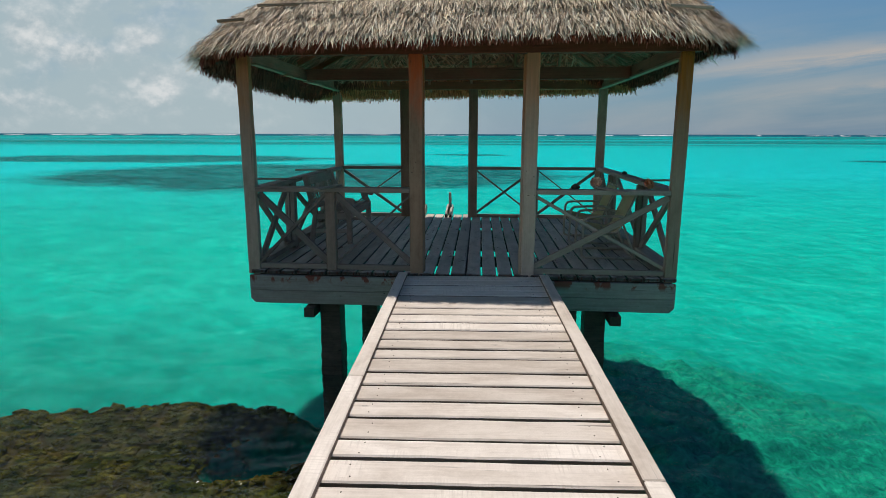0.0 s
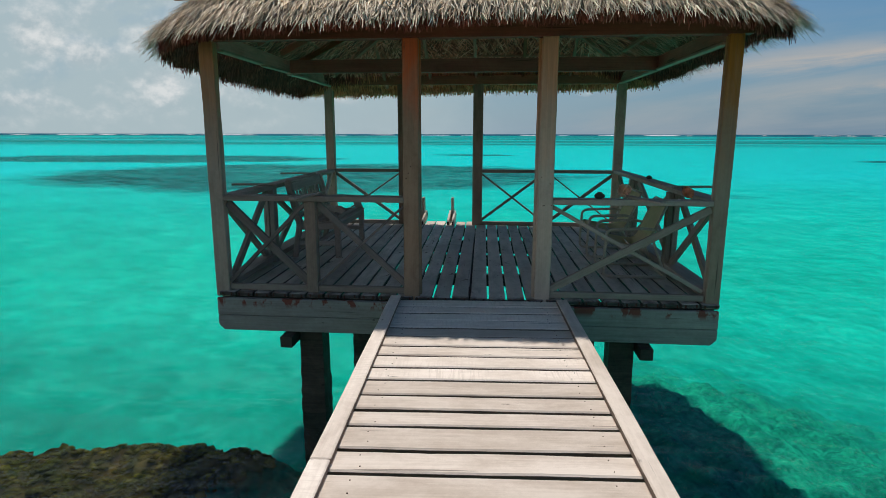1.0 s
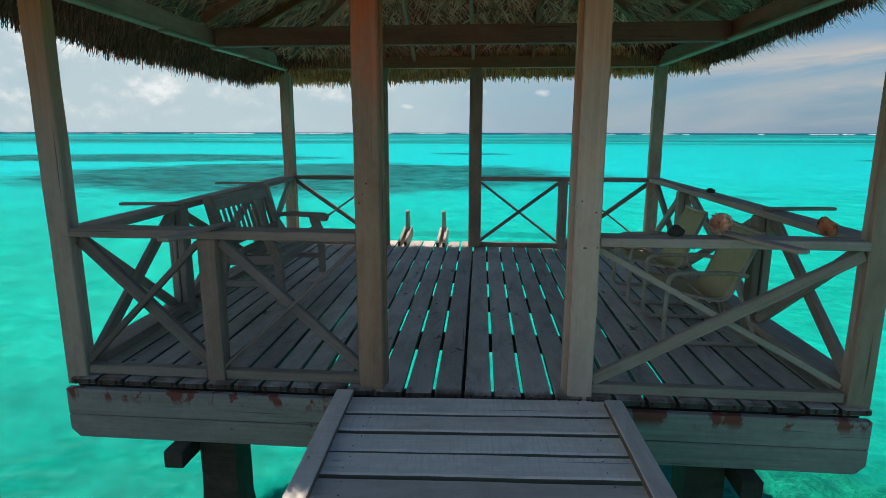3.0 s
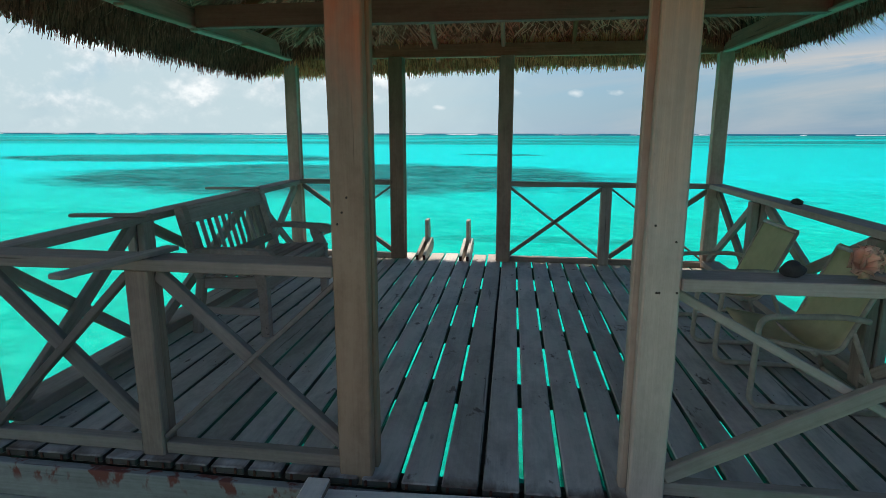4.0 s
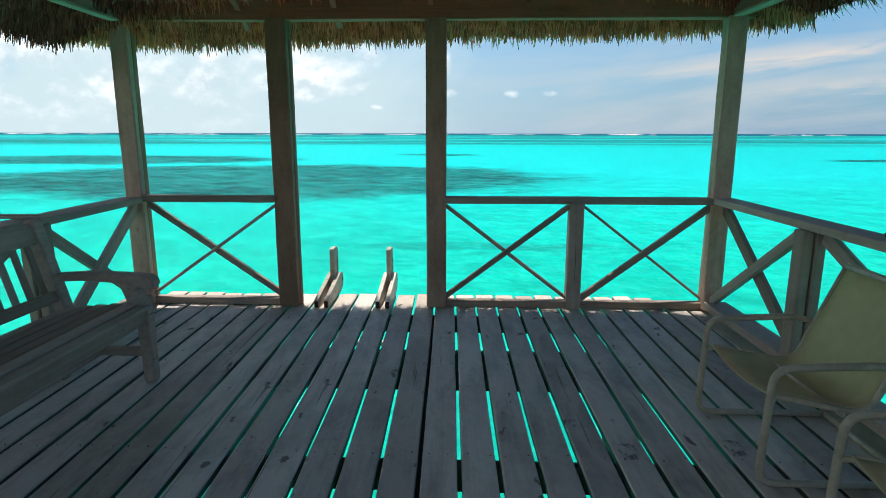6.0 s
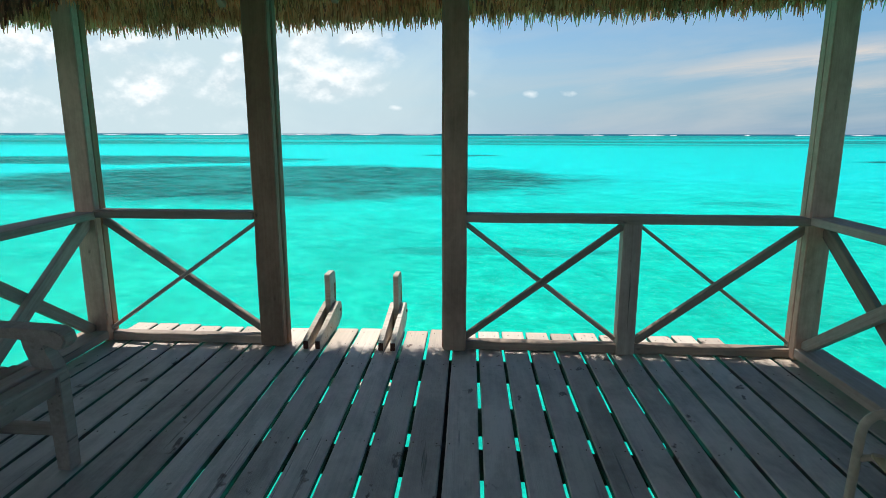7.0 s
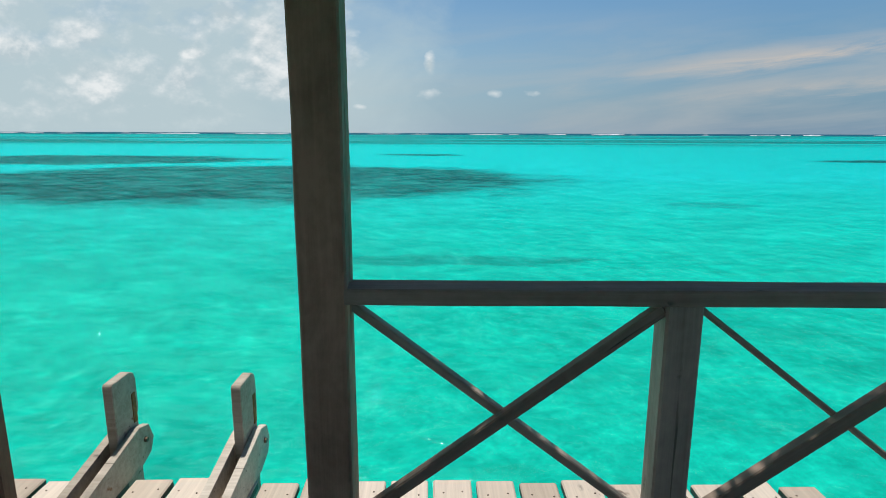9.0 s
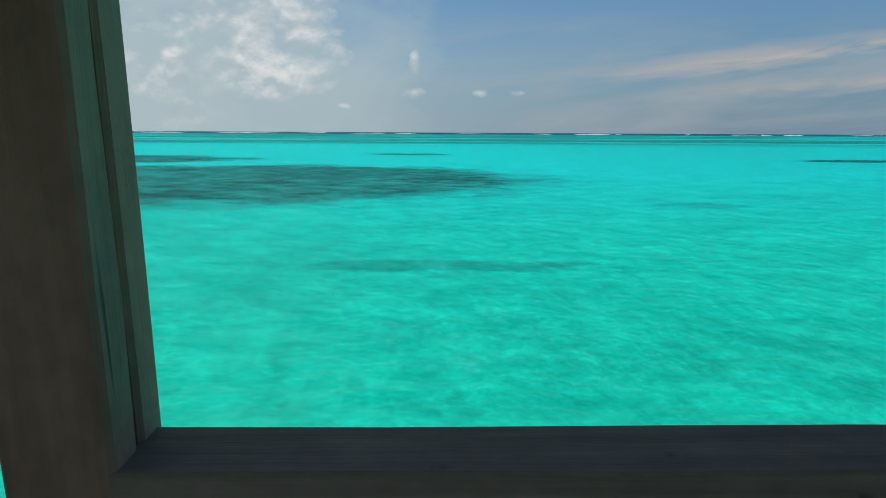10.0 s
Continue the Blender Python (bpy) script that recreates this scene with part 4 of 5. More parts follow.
def build_roof_poles():
    """Sticks that hold the thatch down, laid along the courses."""
    r = random.Random(3)
    rows = ((0.955, -1.98, -1.74), (0.955, -1.27, -1.05), (0.957, -0.87, -0.66), (0.955, -0.37, 0.03), (0.954, 0.04, 0.54), (0.956, 0.79, 1.06), (0.955, 1.78, 2.12),
            (0.905, -1.66, -0.72), (0.905, -0.10, 0.2), (0.905, 0.6, 1.5), (0.84, -1.5, -0.4), (0.84, 0.3, 1.4))
    for f, x0, x1 in rows:
        y = RC[1] - RY * f
        z = APEX_TOP + (EAVE_TOP - APEX_TOP) * f - roll_off(f) + 0.105
        a, b = Vector((x0, y, z + lean_z(x0, y) + r.uniform(-.006, .006))), Vector((x1, y, z + lean_z(x1, y) + r.uniform(-.006, .006)))
        board("lath", a, b, 0.022, 0.024, POLE_WOOD, hut, label="weathered lath lying on the thatch", cuts=3, sag=0.002)


build_roof_poles()

# railings
RAIL_Z = 0.765
def cross(p0, p1, lowz, highz, w=0.05, w2=0.05, t=0.035, mat=RAIL_WOOD):
    """Two crossing braces between two uprights: w rises from p0 to p1, w2 falls."""
    a, b, o = Vector((*p0, 0)), Vector((*p1, 0)), Vector()
    n = (b - a).cross(Vector((0, 0, 1))).normalized()
    board("brace", Vector((a.x, a.y, lowz)) + n * t * 0.5 + o, Vector((b.x, b.y, highz)) + n * t * 0.5 + o, t, w, mat, hut, up=n.cross(b - a))
    if w2:
        board("brace", Vector((a.x, a.y, highz)) - n * t * 0.55 + o, Vector((b.x, b.y, lowz)) - n * t * 0.55 + o, t, w2, mat, hut, up=n.cross(b - a))


def bay(p0, p1, w=0.05, w2=0.05, mat=RAIL_WOOD):
    cross(p0, p1, 0.075, RAIL_Z - 0.045, w, w2, mat=mat)


def rail(p0, p1, w=0.135, z=RAIL_Z):
    a, b = Vector((*p0, z)), Vector((*p1, z))
    board("top_rail", a, b, w, 0.042, RAIL_WOOD, hut, cuts=5, sag=0.0015)


def foot_rail(p0, p1, w=0.05, h=0.048, z=0.034):
    a, b = Vector((*p0, z)), Vector((*p1, z))
    board("bottom_rail", a, b, w, h, RAIL_WOOD, hut, cuts=4, sag=0.001)


def short_post(x, y, w=0.10, along="x", mat=RAIL_WOOD):
    up = (0, 1, 0) if along == "x" else (1, 0, 0)
    p = board("short_post", (x, y, 0.0), (x, y, RAIL_Z - 0.023), w, 0.05, mat, hut, up=up, bevel=0.006)
    o = Vector((0, 0.055, 0)) if along == "x" else Vector((0.055 if x < 0 else -0.055, 0, 0))
    board("short_post", Vector((x, y, 0)) + o, Vector((x, y, RAIL_Z - 0.023)) + o, w * 0.8, 0.05, mat, hut, up=up, bevel=0.006)


H = P / 2
# front, west of the gate: two bays
rail((front_x[0] + H, FRONT), (front_x[1] - H, FRONT))
foot_rail((front_x[0] + H, FRONT - 0.01), (-1.16, FRONT - 0.01))
foot_rail((-1.06, FRONT - 0.01), (front_x[1] - H, FRONT - 0.01))
short_post(-1.11, FRONT - 0.02, 0.092, mat=SHORT_WOOD)
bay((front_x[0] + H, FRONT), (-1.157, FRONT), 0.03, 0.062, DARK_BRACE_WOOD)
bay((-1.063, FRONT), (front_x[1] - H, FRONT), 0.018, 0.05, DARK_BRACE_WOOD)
# front, east of the gate: one bay
rail((front_x[2] + H, FRONT), (front_x[3] - H, FRONT))
foot_rail((front_x[2] + H, FRONT - 0.01), (front_x[3] - H, FRONT - 0.01))
bay((front_x[2] + H, FRONT), (front_x[3] - H, FRONT), 0.055, 0.03)
# back
rail((back_x[0] + 0.06, BACK - 0.02), (back_x[1] - 0.06, BACK - 0.02), 0.108, 0.760)
rail((back_x[2] + 0.06, BACK - 0.02), (back_x[3] - 0.06, BACK - 0.02), 0.108, 0.760)
foot_rail((back_x[0] + 0.06, BACK), (back_x[1] - 0.06, BACK), 0.06, 0.05, 0.03)
foot_rail((back_x[2] + 0.06, BACK), (back_x[3] - 0.06, BACK), 0.06, 0.05, 0.03)
bay((back_x[0] + 0.06, BACK), (back_x[1] - 0.06, BACK), 0.02, 0.042)
bay((back_x[2] + 0.06, BACK), (0.985, BACK), 0.034, 0.025)
bay((1.085, BACK), (back_x[3] - 0.06, BACK), 0.042, 0.018)
board("short_post", (1.035, BACK, 0.0), (1.035, BACK, RAIL_Z - 0.023), 0.098, 0.09, RAIL_WOOD, hut, up=(0, 1, 0), bevel=0.006)
# sides: three bays each
for edge, sgn in ((west, -1), (east, 1)):
    ys_ = (FRONT + 0.09, 1.09, 2.60, BACK - 0.07)
    rail((edge(ys_[0]), ys_[0] - 0.05), (edge(ys_[3]), ys_[3] + 0.03), z=RAIL_Z - (0.014 if sgn < 0 else 0.0))
    board("bottom_rail", (edge(0.1), 0.1, 0.055), (edge(3.6), 3.6, 0.055), 0.15, 0.05, RAIL_WOOD, hut, cuts=6, sag=0.001)
    for a, b in zip(ys_, ys_[1:]):
        bay((edge(a), a + (0.06 if a > 0.5 else 0)), (edge(b), b - (0.06 if b < 3 else 0)), 0.072, 0.06)
    for yy in ys_[1:3]:
        short_post(edge(yy), yy, 0.12, "y")


# loose laths lying across the rails
def lath(a, b, w=0.055):
    board("lath", a, b, w, 0.018, RAIL_WOOD, hut, label="thin lath jutting out over the rail")


lath((-1.77, 1.03, 0.783), (-2.19, 0.96, 0.783))
lath((west(2.60) + 0.08, 2.60, 0.783), (west(2.60) - 0.36, 2.56, 0.783))
lath((east(1.02) - 0.06, 1.01, 0.797), (east(1.02) + 0.36, 1.04, 0.80))
lath((-1.05, 0.14, 0.797), (-1.12, -0.36, 0.80))
lath((1.36, 0.12, 0.797), (1.50, -0.36, 0.80))

# deck
def build_deck():
    x0 = 0.072
    back_end = 3.97
    for k in range(-14, 14):
        xb = x0 + (k + 0.5) * 0.1465
        lo, hi = west(1.8) - 0.045, east(1.8) + 0.045
        xm = lean(xb, 1.8)
        if xm - 0.06 < lo - 0.06 or xm + 0.06 > hi + 0.06:
            continue
        start = -0.045 if west(0) - 0.04 < lean(xb, 0) - 0.06 and lean(xb, 0) + 0.06 < east(0) + 0.05 else 0.16
        w = 0.1285 + RNG.uniform(-0.0045, 0.0035)
        z = -0.016 + RNG.uniform(-0.0015, 0.0015)
        end = (back_end if lean(xb, 3.9) < 1.74 else 3.70) + RNG.uniform(-0.02, 0.02)
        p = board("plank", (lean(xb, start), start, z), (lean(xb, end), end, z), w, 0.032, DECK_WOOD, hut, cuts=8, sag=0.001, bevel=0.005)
        if start < 0:
            for dx in (-0.042, 0.042):
                bm = bmesh.new()
                bmesh.ops.create_cube(bm, size=1.0)
                bmesh.ops.scale(bm, vec=(0.011, 0.006, 0.024), verts=bm.verts)
                bmesh.ops.bevel(bm, geom=bm.edges[:], offset=0.002, segments=1, affect="EDGES")
                nail = part("nail", bm, RUST, hut, "", pose(lean(xb, start) + dx + RNG.uniform(-.008, .008), start - 0.003, z + RNG.uniform(-.004, .004)))
                nail.parent = p
                nail.matrix_basis = p.matrix_basis.inverted() @ nail.matrix_basis
        for y in (3.70, 3.90):
            if end > 3.9:
                for dx in (-0.035, 0.035):
                    sc = new("screw", SCREW)
                    hang(sc, p, scaled_pose(pose(lean(xb, y) + dx + RNG.uniform(-.006, .006), y + RNG.uniform(-.012, .012), z + 0.0165)))
        for y in (0.90, 1.755, 2.64, 3.42):
            for dx in (-0.04, 0.04):
                sc = new("screw", SCREW)
                hang(sc, p, scaled_pose(pose(lean(xb, y) + dx + RNG.uniform(-.012, .012), y + RNG.uniform(-.014, .014), z + 0.0165)))
    for y in (0.04, 0.90, 1.755, 2.64, 3.555):
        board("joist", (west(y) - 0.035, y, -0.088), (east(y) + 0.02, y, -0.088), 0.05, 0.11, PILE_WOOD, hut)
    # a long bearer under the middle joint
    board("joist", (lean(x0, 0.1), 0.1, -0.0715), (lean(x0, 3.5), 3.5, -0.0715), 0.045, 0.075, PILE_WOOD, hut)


def fascia():
    for z, h, cham in ((-0.117, 0.142, 0.0), (-0.253, 0.124, 0.045)):
        x0, x1 = -1.895, 2.045
        bm = bmesh.new()
        pr = [(x0, z + h / 2), (x1, z + h / 2), (x1, z - h / 2 + cham), (x1 - cham, z - h / 2), (x0 + cham, z - h / 2), (x0, z - h / 2 + cham)]
        pr = [(x - 0.075, zz - z) for x, zz in pr]
        if not cham:
            pr = [pr[0], pr[1], pr[3], pr[4]]
        f = [bm.verts.new((x, -0.021, zz)) for x, zz in pr]
        b = [bm.verts.new((x, 0.021, zz)) for x, zz in pr]
        bm.faces.new(f)
        bm.faces.new(b[::-1])
        for i in range(len(pr)):
            j = (i + 1) % len(pr)
            bm.faces.new((f[i], b[i], b[j], f[j]))
        bmesh.ops.bevel(bm, geom=bm.edges[:], offset=0.004, segments=1, affect="EDGES")
        part("fascia_board", bm, LOW_FASCIA_WOOD if cham else FASCIA_WOOD, hut, "grey fascia board with blackened checks" if cham else "grey fascia board with rust stains", pose(0.075, -0.052, z))


build_deck()
fascia()
for sx in (-1, 1):
    px = -1.155 if sx < 0 else 1.365
    for y in (0.12, 1.88, 3.45):
        pile(hut, px, y, -0.19, 0.098)
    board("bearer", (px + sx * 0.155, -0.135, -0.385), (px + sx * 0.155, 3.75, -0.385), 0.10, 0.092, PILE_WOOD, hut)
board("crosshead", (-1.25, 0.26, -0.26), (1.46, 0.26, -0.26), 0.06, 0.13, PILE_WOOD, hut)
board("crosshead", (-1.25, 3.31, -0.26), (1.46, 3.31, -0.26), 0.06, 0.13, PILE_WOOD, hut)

# ladder at the back edge
def build_ladder():
    lad = thing("swim_ladder", "pale bolted wooden swim ladder head on the deck edge", "ladder", (-0.49, 4.04, 0))
    for x in (-0.716, -0.288):
        bm = bmesh.new()
        # upright with a rounded outer shoulder
        prof = [(3.955, -0.6), (3.955, 0.343), (3.963, 0.352), (4.065, 0.352), (4.09, 0.338), (4.10, 0.31), (4.10, 0.20), (4.085, 0.185), (4.085, -0.6)]
        f = [bm.verts.new((-0.0165, y, z)) for y, z in prof]
        b = [bm.verts.new((0.0165, y, z)) for y, z in prof]
        bm.faces.new(f)
        bm.faces.new(b[::-1])
        for i in range(len(prof)):
            j = (i + 1) % len(prof)
            bm.faces.new((f[i], b[i], b[j], f[j]))
        bmesh.ops.bevel(bm, geom=bm.edges[:], offset=0.003, segments=1, affect="EDGES")
        up = part("upright", bm, LADDER_WOOD, lad, m=pose(x, 0, 0))
        bm = bmesh.new()
        bmesh.ops.create_cube(bm, size=1.0, matrix=Matrix.Diagonal((0.004, 0.024, 0.11, 1)))
        bmesh.ops.bevel(bm, geom=bm.edges[:], offset=0.0015, segments=1, affect="EDGES")
        part("strap", bm, STRAP, up, "rust brown strap", pose(x + 0.0175, 4.072, 0.215))
        for s in (-1, 1):
            bm = bmesh.new()
            prof = [(3.595, 0.002), (3.585, 0.058), (3.61, 0.066), (3.98, 0.142), (4.04, 0.156), (4.10, 0.138), (4.125, 0.078), (4.10, 0.03), (4.02, 0.002)]
            f = [bm.verts.new((-0.014, y, z)) for y, z in prof]
            b = [bm.verts.new((0.014, y, z)) for y, z in prof]
            bm.faces.new(f)
            bm.faces.new(b[::-1])
            for i in range(len(prof)):
                j = (i + 1) % len(prof)
                bm.faces.new((f[i], b[i], b[j], f[j]))
            bmesh.ops.bevel(bm, geom=bm.edges[:], offset=0.003, segments=1, affect="EDGES")
            br = part("bracket", bm, LADDER_WOOD, lad, m=pose(x + s * 0.034, 0, 0))
            bm = bmesh.new()
            bmesh.ops.create_cube(bm, size=1.0, matrix=Matrix.Diagonal((0.027, 0.006, 0.046, 1)))
            bmesh.ops.bevel(bm, geom=bm.edges[:], offset=0.002, segments=1, affect="EDGES")
            part("end_cap", bm, RUST, br, "dark rusty end cap", pose(x + s * 0.034, 3.5865, 0.031))
            for y, z in ((3.80, 0.100), (3.90, 0.1235)):
                bm = bmesh.new()
                bmesh.ops.create_cone(bm, cap_ends=True, segments=10, radius1=0.009, radius2=0.007, depth=0.007)
                part("bolt", bm, BOLT, br, "rusty bolt head", pose(x + s * 0.036, y, z - 0.005, 13))
            bm = bmesh.new()
            bmesh.ops.create_cone(bm, cap_ends=True, segments=10, radius1=0.010, radius2=0.008, depth=0.008)
            part("bolt", bm, BOLT, br, "rusty bolt head", pose(x + s * 0.053, 4.065, 0.095, 0, 90))
    for z in (-0.16, -0.42):
        board("rung", (-0.72, 4.045, z), (-0.255, 4.045, z), 0.07, 0.03, LADDER_WOOD, lad)


build_ladder()


# bench against the west railing
def build_bench():
    b = thing("bench", "greyed teak garden bench with slatted back and arms", "bench", (-1.49, 1.855, 0), 90)
    base = pose(-1.49, 1.855, 0, 0, 0, 90)

    def put(name, p0, p1, w, t, up=(0, 0, 1), label="", bevel=0.006, parent=None):
        q0, q1 = base @ Vector(p0), base @ Vector(p1)
        u = base.to_3x3() @ Vector(up)
        return board(name, q0, q1, w, t, BENCH_WOOD, parent or b, up=u, label=label, bevel=bevel)

    hx = 0.525
    for s in (-1, 1):
        # front leg, sweeping back under the arm
        bm = bmesh.new()
        prof = [(-0.2525, 0.0), (-0.2525, 0.355), (-0.240, 0.405), (-0.214, 0.445), (-0.205, 0.475), (-0.208, 0.505), (-0.125, 0.505), (-0.132, 0.465), (-0.155, 0.41), (-0.186, 0.36), (-0.1975, 0.31), (-0.1975, 0.0)]
        f = [bm.verts.new((-0.0275, y, z)) for y, z in prof]
        g = [bm.verts.new((0.0275, y, z)) for y, z in prof]
        bm.faces.new(f)
        bm.faces.new(g[::-1])
        for i in range(len(prof)):
            j = (i + 1) % len(prof)
            bm.faces.new((f[i], g[i], g[j], f[j]))
        bmesh.ops.bevel(bm, geom=bm.edges[:], offset=0.004, segments=1, affect="EDGES")
        part("front_leg", bm, BENCH_WOOD, b, m=base @ pose(s * hx, 0, 0))
        put("back_leg", (s * hx, 0.235, 0), (s * hx, 0.175, 0.36), 0.05, 0.055, (0, 1, 0))
        # raked back stile with a rounded head
        bm = bmesh.new()
        prof = [(-0.030, 0.0), (0.030, 0.0), (0.030, 0.43), (0.022, 0.452), (0.0, 0.462), (-0.022, 0.452), (-0.030, 0.43)]
        f = [bm.verts.new((-0.03, y, z)) for y, z in prof]
        g = [bm.verts.new((0.03, y, z)) for y, z in prof]
        bm.faces.new(f)
        bm.faces.new(g[::-1])
        for i in range(len(prof)):
            j = (i + 1) % len(prof)
            bm.faces.new((f[i], g[i], g[j], f[j]))
        bmesh.ops.bevel(bm, geom=bm.edges[:], offset=0.004, segments=1, affect="EDGES")
        part("back_stile", bm, BENCH_WOOD, b, m=base @ pose(s * hx, 0.175, 0.355, -14))
        # arm with a rolled front end
        bm = bmesh.new()
        prof = [(0.215, 0.500), (0.215, 0.535), (0.05, 0.548), (-0.20, 0.540), (-0.262, 0.538), (-0.290, 0.520), (-0.296, 0.492), (-0.280, 0.468), (-0.250, 0.466), (-0.230, 0.488), (-0.12, 0.503), (0.05, 0.512)]
        f = [bm.verts.new((-0.034, y, z)) for y, z in prof]
        g = [bm.verts.new((0.034, y, z)) for y, z in prof]
        bm.faces.new(f)
        bm.faces.new(g[::-1])
        for i in range(len(prof)):
            j = (i + 1) % len(prof)
            bm.faces.new((f[i], g[i], g[j], f[j]))
        bmesh.ops.bevel(bm, geom=[e for e in bm.edges if abs(e.verts[0].co.x - e.verts[1].co.x) < 1e-6], offset=0.006, segments=2, affect="EDGES")
        part("armrest", bm, BENCH_WOOD, b, m=base @ pose(s * hx, 0, 0))
        put("side_rail", (s * hx, -0.20, 0.335), (s * hx, 0.17, 0.325), 0.03, 0.07)
        put("stretcher", (s * hx, -0.20, 0.15), (s * hx, 0.20, 0.15), 0.03, 0.045)
    put("front_rail", (-hx, -0.222, 0.335), (hx, -0.222, 0.335), 0.03, 0.075)
    put("long_stretcher", (-hx, 0.02, 0.15), (hx, 0.02, 0.15), 0.03, 0.04)
    for i in range(6):
        y = -0.235 + i * 0.074
        put("seat_slat", (-hx - 0.005, y, 0.388 - 0.006 * abs(i - 1)), (hx + 0.005, y, 0.388 - 0.006 * abs(i - 1)), 0.060, 0.02)
    rk = math.tan(radians(14))

    def on_back(x, z, d=0.0):
        return (x, 0.175 + (z - 0.355) * rk + d, z)

    nrm = (0, math.cos(radians(14)), -math.sin(radians(14)))
    put("crest_rail", on_back(-hx, 0.735), on_back(hx, 0.735), 0.105, 0.028, nrm)
    put("lower_back_rail", on_back(-hx, 0.432), on_back(hx, 0.432), 0.055, 0.028, nrm)
    for i in range(11):
        x = -0.44 + i * 0.088
        put("back_slat", on_back(x, 0.455), on_back(x, 0.69), 0.042, 0.014, nrm)


build_bench()


# two sling chairs against the east railing
def build_chair(at, rz, label):
    c = thing("sling_chair", label, "chair", at, rz, group="sling chairs by the railing")
    base = pose(*at, 0, 0, rz)
    hw = 0.265
    for s in (-1, 1):
        x = s * hw
        pts = round_path([(x, 0.27, 0.014), (x, -0.275, 0.014), (x, -0.262, 0.437), (x, 0.10, 0.452), (x * 0.95, 0.185, 0.43)], 0.065, 6)
        part("side_frame", tube_bm(pts, 0.0135, 10), TUBE, c, m=base, smooth=True)
        xs_ = x * 0.88
        pts = round_path([(xs_, -0.245, 0.325), (xs_, 0.085, 0.262), (xs_, 0.255, 0.675)], 0.07, 6)
        part("seat_frame", tube_bm(pts, 0.011, 10), TUBE, c, m=base, smooth=True)
        part("strut", tube_bm([(x, -0.262, 0.30), (xs_, -0.235, 0.322)], 0.010, 8), TUBE, c, m=base, smooth=True)
        part("back_leg", tube_bm([(x, 0.27, 0.014), (x * 0.97, 0.20, 0.20), (xs_, 0.135, 0.375)], 0.012, 10), TUBE, c, m=base, smooth=True)
    part("cross_tube", tube_bm([(-hw, 0.265, 0.014), (hw, 0.265, 0.014)], 0.012, 10), TUBE, c, m=base, smooth=True)
    part("cross_tube", tube_bm([(-hw, -0.02, 0.275), (hw, -0.02, 0.275)], 0.010, 10), TUBE, c, m=base, smooth=True)
    part("cross_tube", tube_bm([(-hw * .88, 0.255, 0.675), (hw * .88, 0.255, 0.675)], 0.011, 10), TUBE, c, m=base, smooth=True)
    # hung cloth, sagging between the tubes
    prof = round_path([(0, -0.25, 0.328), (0, 0.085, 0.272), (0, 0.262, 0.69)], 0.08, 8)
    line = []
    for a, bb in zip(prof, prof[1:]):
        for i in range(4):
            line.append(a.lerp(bb, i / 4))
    line.append(prof[-1])
    bm = bmesh.new()
    cols, th = 9, 0.004
    rows = []
    for k, p in enumerate(line):
        q = line[min(k + 1, len(line) - 1)] - line[max(k - 1, 0)]
        nn = Vector((0, -q.z, q.y)).normalized()
        if nn.z < 0 and abs(nn.z) > abs(nn.y):
            nn = -nn
        rows.append([(Vector((-hw * .88 + 2 * hw * .88 * j / (cols - 1), p.y, p.z)) - nn * 0.022 * math.sin(math.pi * j / (cols - 1)), nn) for j in range(cols)])
    top = [[bm.verts.new(p + nn * th) for p, nn in r] for r in rows]
    bot = [[bm.verts.new(p - nn * th) for p, nn in r] for r in rows]
    for g, flip in ((top, False), (bot, True)):
        for r0, r1 in zip(g, g[1:]):
            for j in range(cols - 1):
                q = (r0[j], r0[j + 1], r1[j + 1], r1[j])
                bm.faces.new(q[::-1] if flip else q)
    for r0, r1, s0, s1 in zip(top, top[1:], bot, bot[1:]):
        bm.faces.new((r0[0], r1[0], s1[0], s0[0]))
        bm.faces.new((r0[-1], s0[-1], s1[-1], r1[-1]))
    for a, b2 in ((top[0], bot[0]), (top[-1], bot[-1])):
        for j in range(cols - 1):
            bm.faces.new((a[j], b2[j], b2[j + 1], a[j + 1]))
    part("sling", bm, SLING, c, "olive beige sling cloth", base, smooth=True)
    return c


build_chair((1.575, 1.86, 0), -90, "low beige sling chair with bent tube arms")
build_chair((1.60, 1.005, 0), -91, "low beige sling chair beside the corner post")


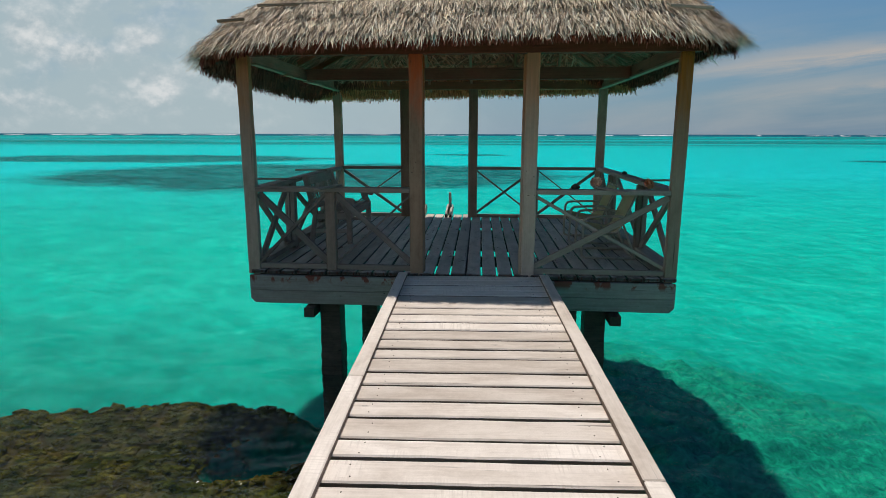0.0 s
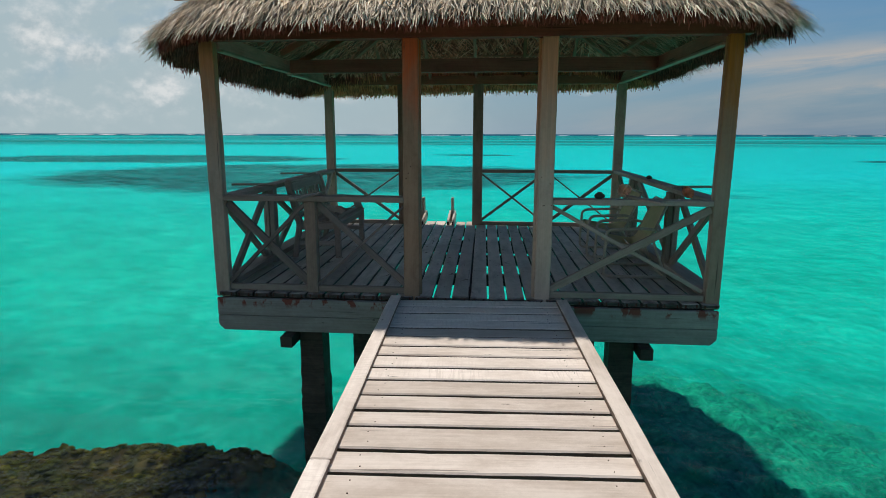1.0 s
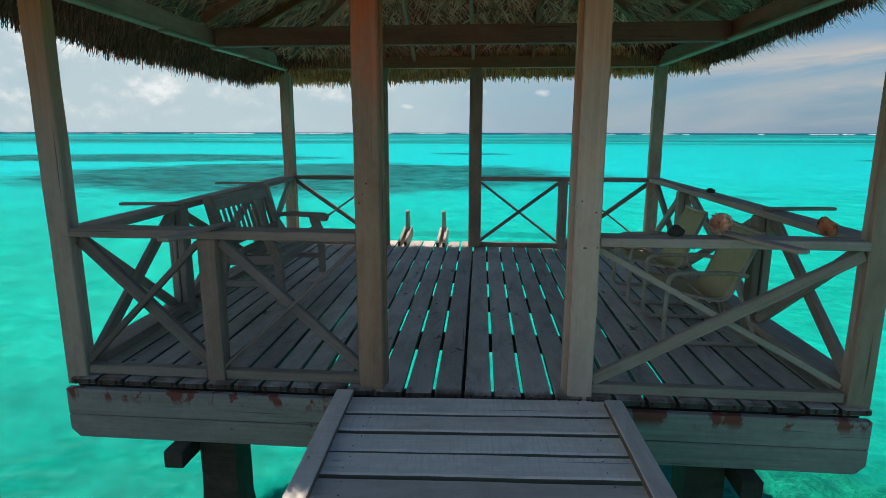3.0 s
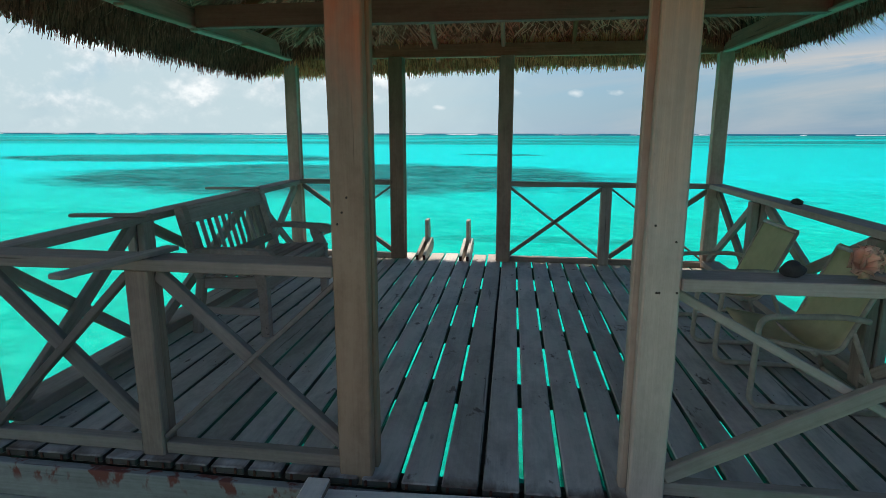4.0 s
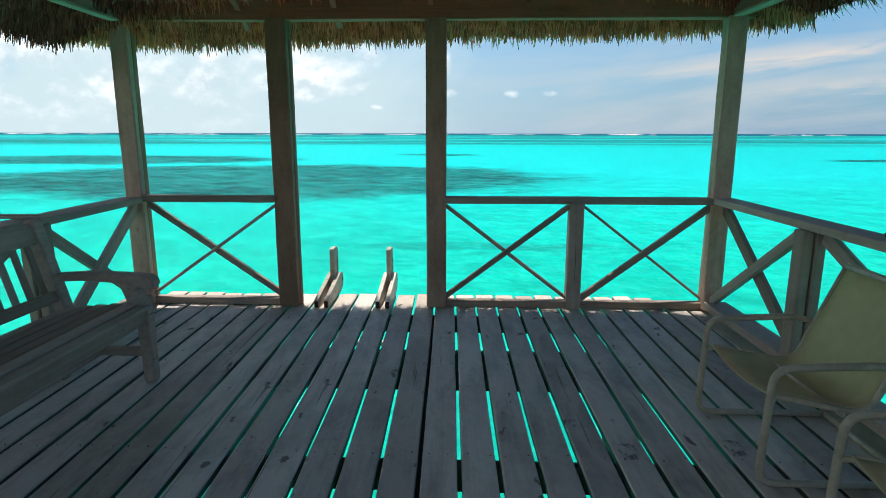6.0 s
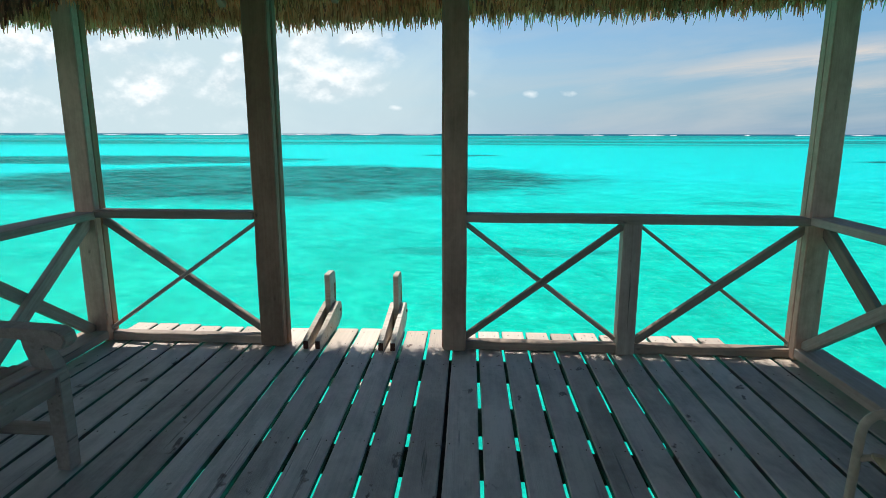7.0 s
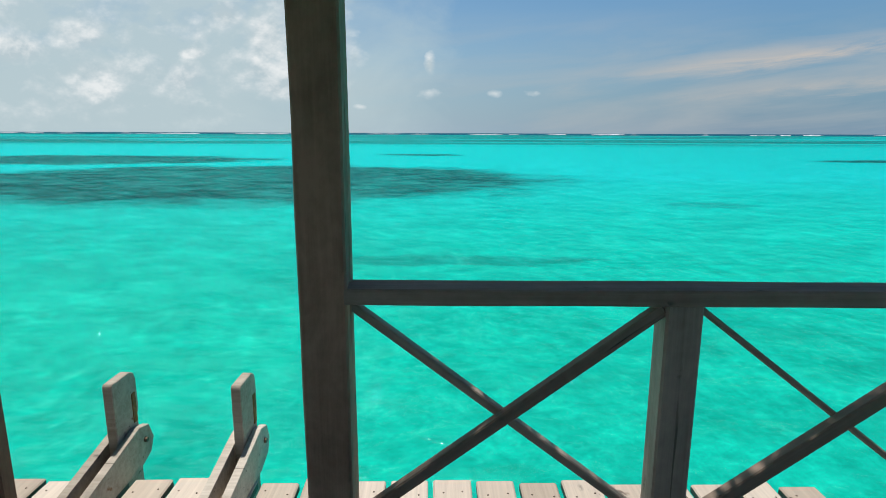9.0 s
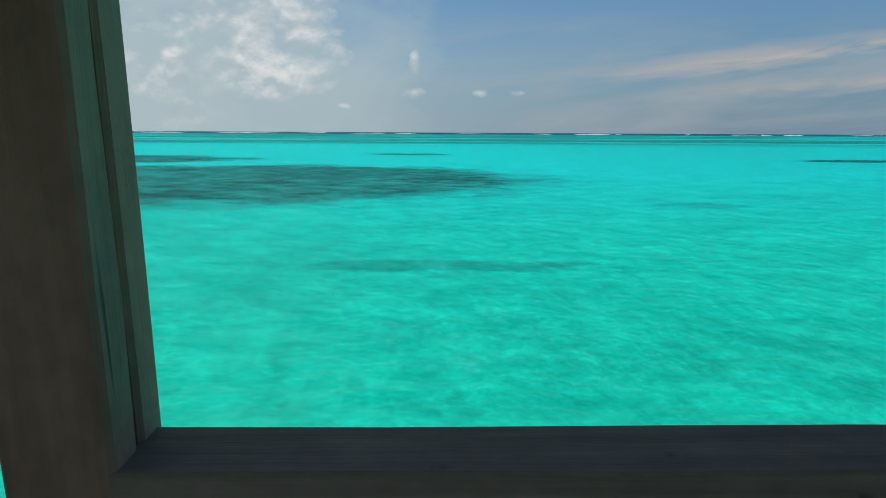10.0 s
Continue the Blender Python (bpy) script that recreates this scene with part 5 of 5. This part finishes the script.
# blossoms and small things on the rails
def build_blossom(name, at, r, mat, seed, label):
    """A crumpled bloom: ruffled petals round a short throat."""
    rr = random.Random(seed)
    bl = thing(name, label, "flower", at)
    base = pose(*at) @ pose(0, 0, r * 0.75, 62)
    for k in range(9):
        bm = bmesh.new()
        n_u, n_v = 6, 6
        grid = []
        for i in range(n_u + 1):
            row = []
            for j in range(n_v + 1):
                u, v = i / n_u, j / n_v - 0.5
                wid = r * 1.1 * math.sin(math.pi * (0.12 + 0.80 * u)) ** 0.8
                rad = r * u
                lift = r * (0.75 * u ** 1.5 - 0.45 * u ** 4) + 0.16 * r * math.sin(9 * v + k) * u
                row.append(bm.verts.new((rad + 0.1 * r * math.sin(14 * v) * u, wid * v * 1.2, lift)))
            grid.append(row)
        for a, c in zip(grid, grid[1:]):
            for j in range(n_v):
                bm.faces.new((a[j], a[j + 1], c[j + 1], c[j]))
        bmesh.ops.solidify(bm, geom=bm.faces[:], thickness=0.0012)
        tilt = rr.uniform(-75, -5)
        part("petal", bm, mat, bl, m=base @ pose(0, 0, 0.02, 0, tilt * 0.8, k * 40 + rr.uniform(-15, 15)), smooth=True)
    part("stamen", tube_bm([(0, 0, 0.0), (0.008, -0.01, r * 0.7), (0.012, -0.02, r * 1.05)], 0.004, 7), PETAL_RED, bl, m=base, smooth=True)


build_blossom("blossom", (1.30, FRONT - 0.02, 0.787), 0.062, PETAL_PINK, 1, "pale coral pink bloom lying on the front rail")
build_blossom("blossom", (1.755, FRONT - 0.01, 0.787), 0.052, PETAL_RED, 2, "orange red bloom lying on the corner of the rail")


def build_lump(name, at, size, rz, label, category):
    bm = bmesh.new()
    bmesh.ops.create_icosphere(bm, subdivisions=3, radius=0.5)
    for v in bm.verts:
        n = noise.noise(v.co * 3.1 + Vector(at))
        v.co *= 1 + 0.25 * n
        v.co.z = max(v.co.z, -0.33)
        if v.co.x > 0:
            v.co.z *= 1 - 0.45 * v.co.x
    bmesh.ops.transform(bm, matrix=Matrix.Diagonal((*size, 1)), verts=bm.verts)
    low = min(v.co.z for v in bm.verts)
    for v in bm.verts:
        v.co.z -= low
    ob = part(name, bm, BLACK, None, label, pose(*at, 0, 0, rz), smooth=True)
    tagged(ob, category=category)


build_lump("stone", (1.135, FRONT + 0.02, 0.787), (0.08, 0.065, 0.06), 20, "small dark grey stone resting on the rail", "stone")
build_lump("stone", (east(2.09) + 0.01, 2.09, 0.787), (0.05, 0.10, 0.045), 10, "small black stone resting on the side rail", "stone")

# bolt heads on the gate posts
for x, y, z in ((0.708, -0.032, 0.735), (0.716, -0.032, 0.735), (0.769, -0.032, 0.737), (0.690, -0.032, 0.95), (0.755, -0.032, 0.90), (-0.300, -0.032, 1.02), (-0.318, -0.032, 0.97), (-0.335, -0.032, 0.93)):
    bm = bmesh.new()
    bmesh.ops.create_cone(bm, cap_ends=True, segments=10, radius1=0.004, radius2=0.003, depth=0.004)
    part("bolt", bm, IRON, hut, "", pose(x, y, z, 90))
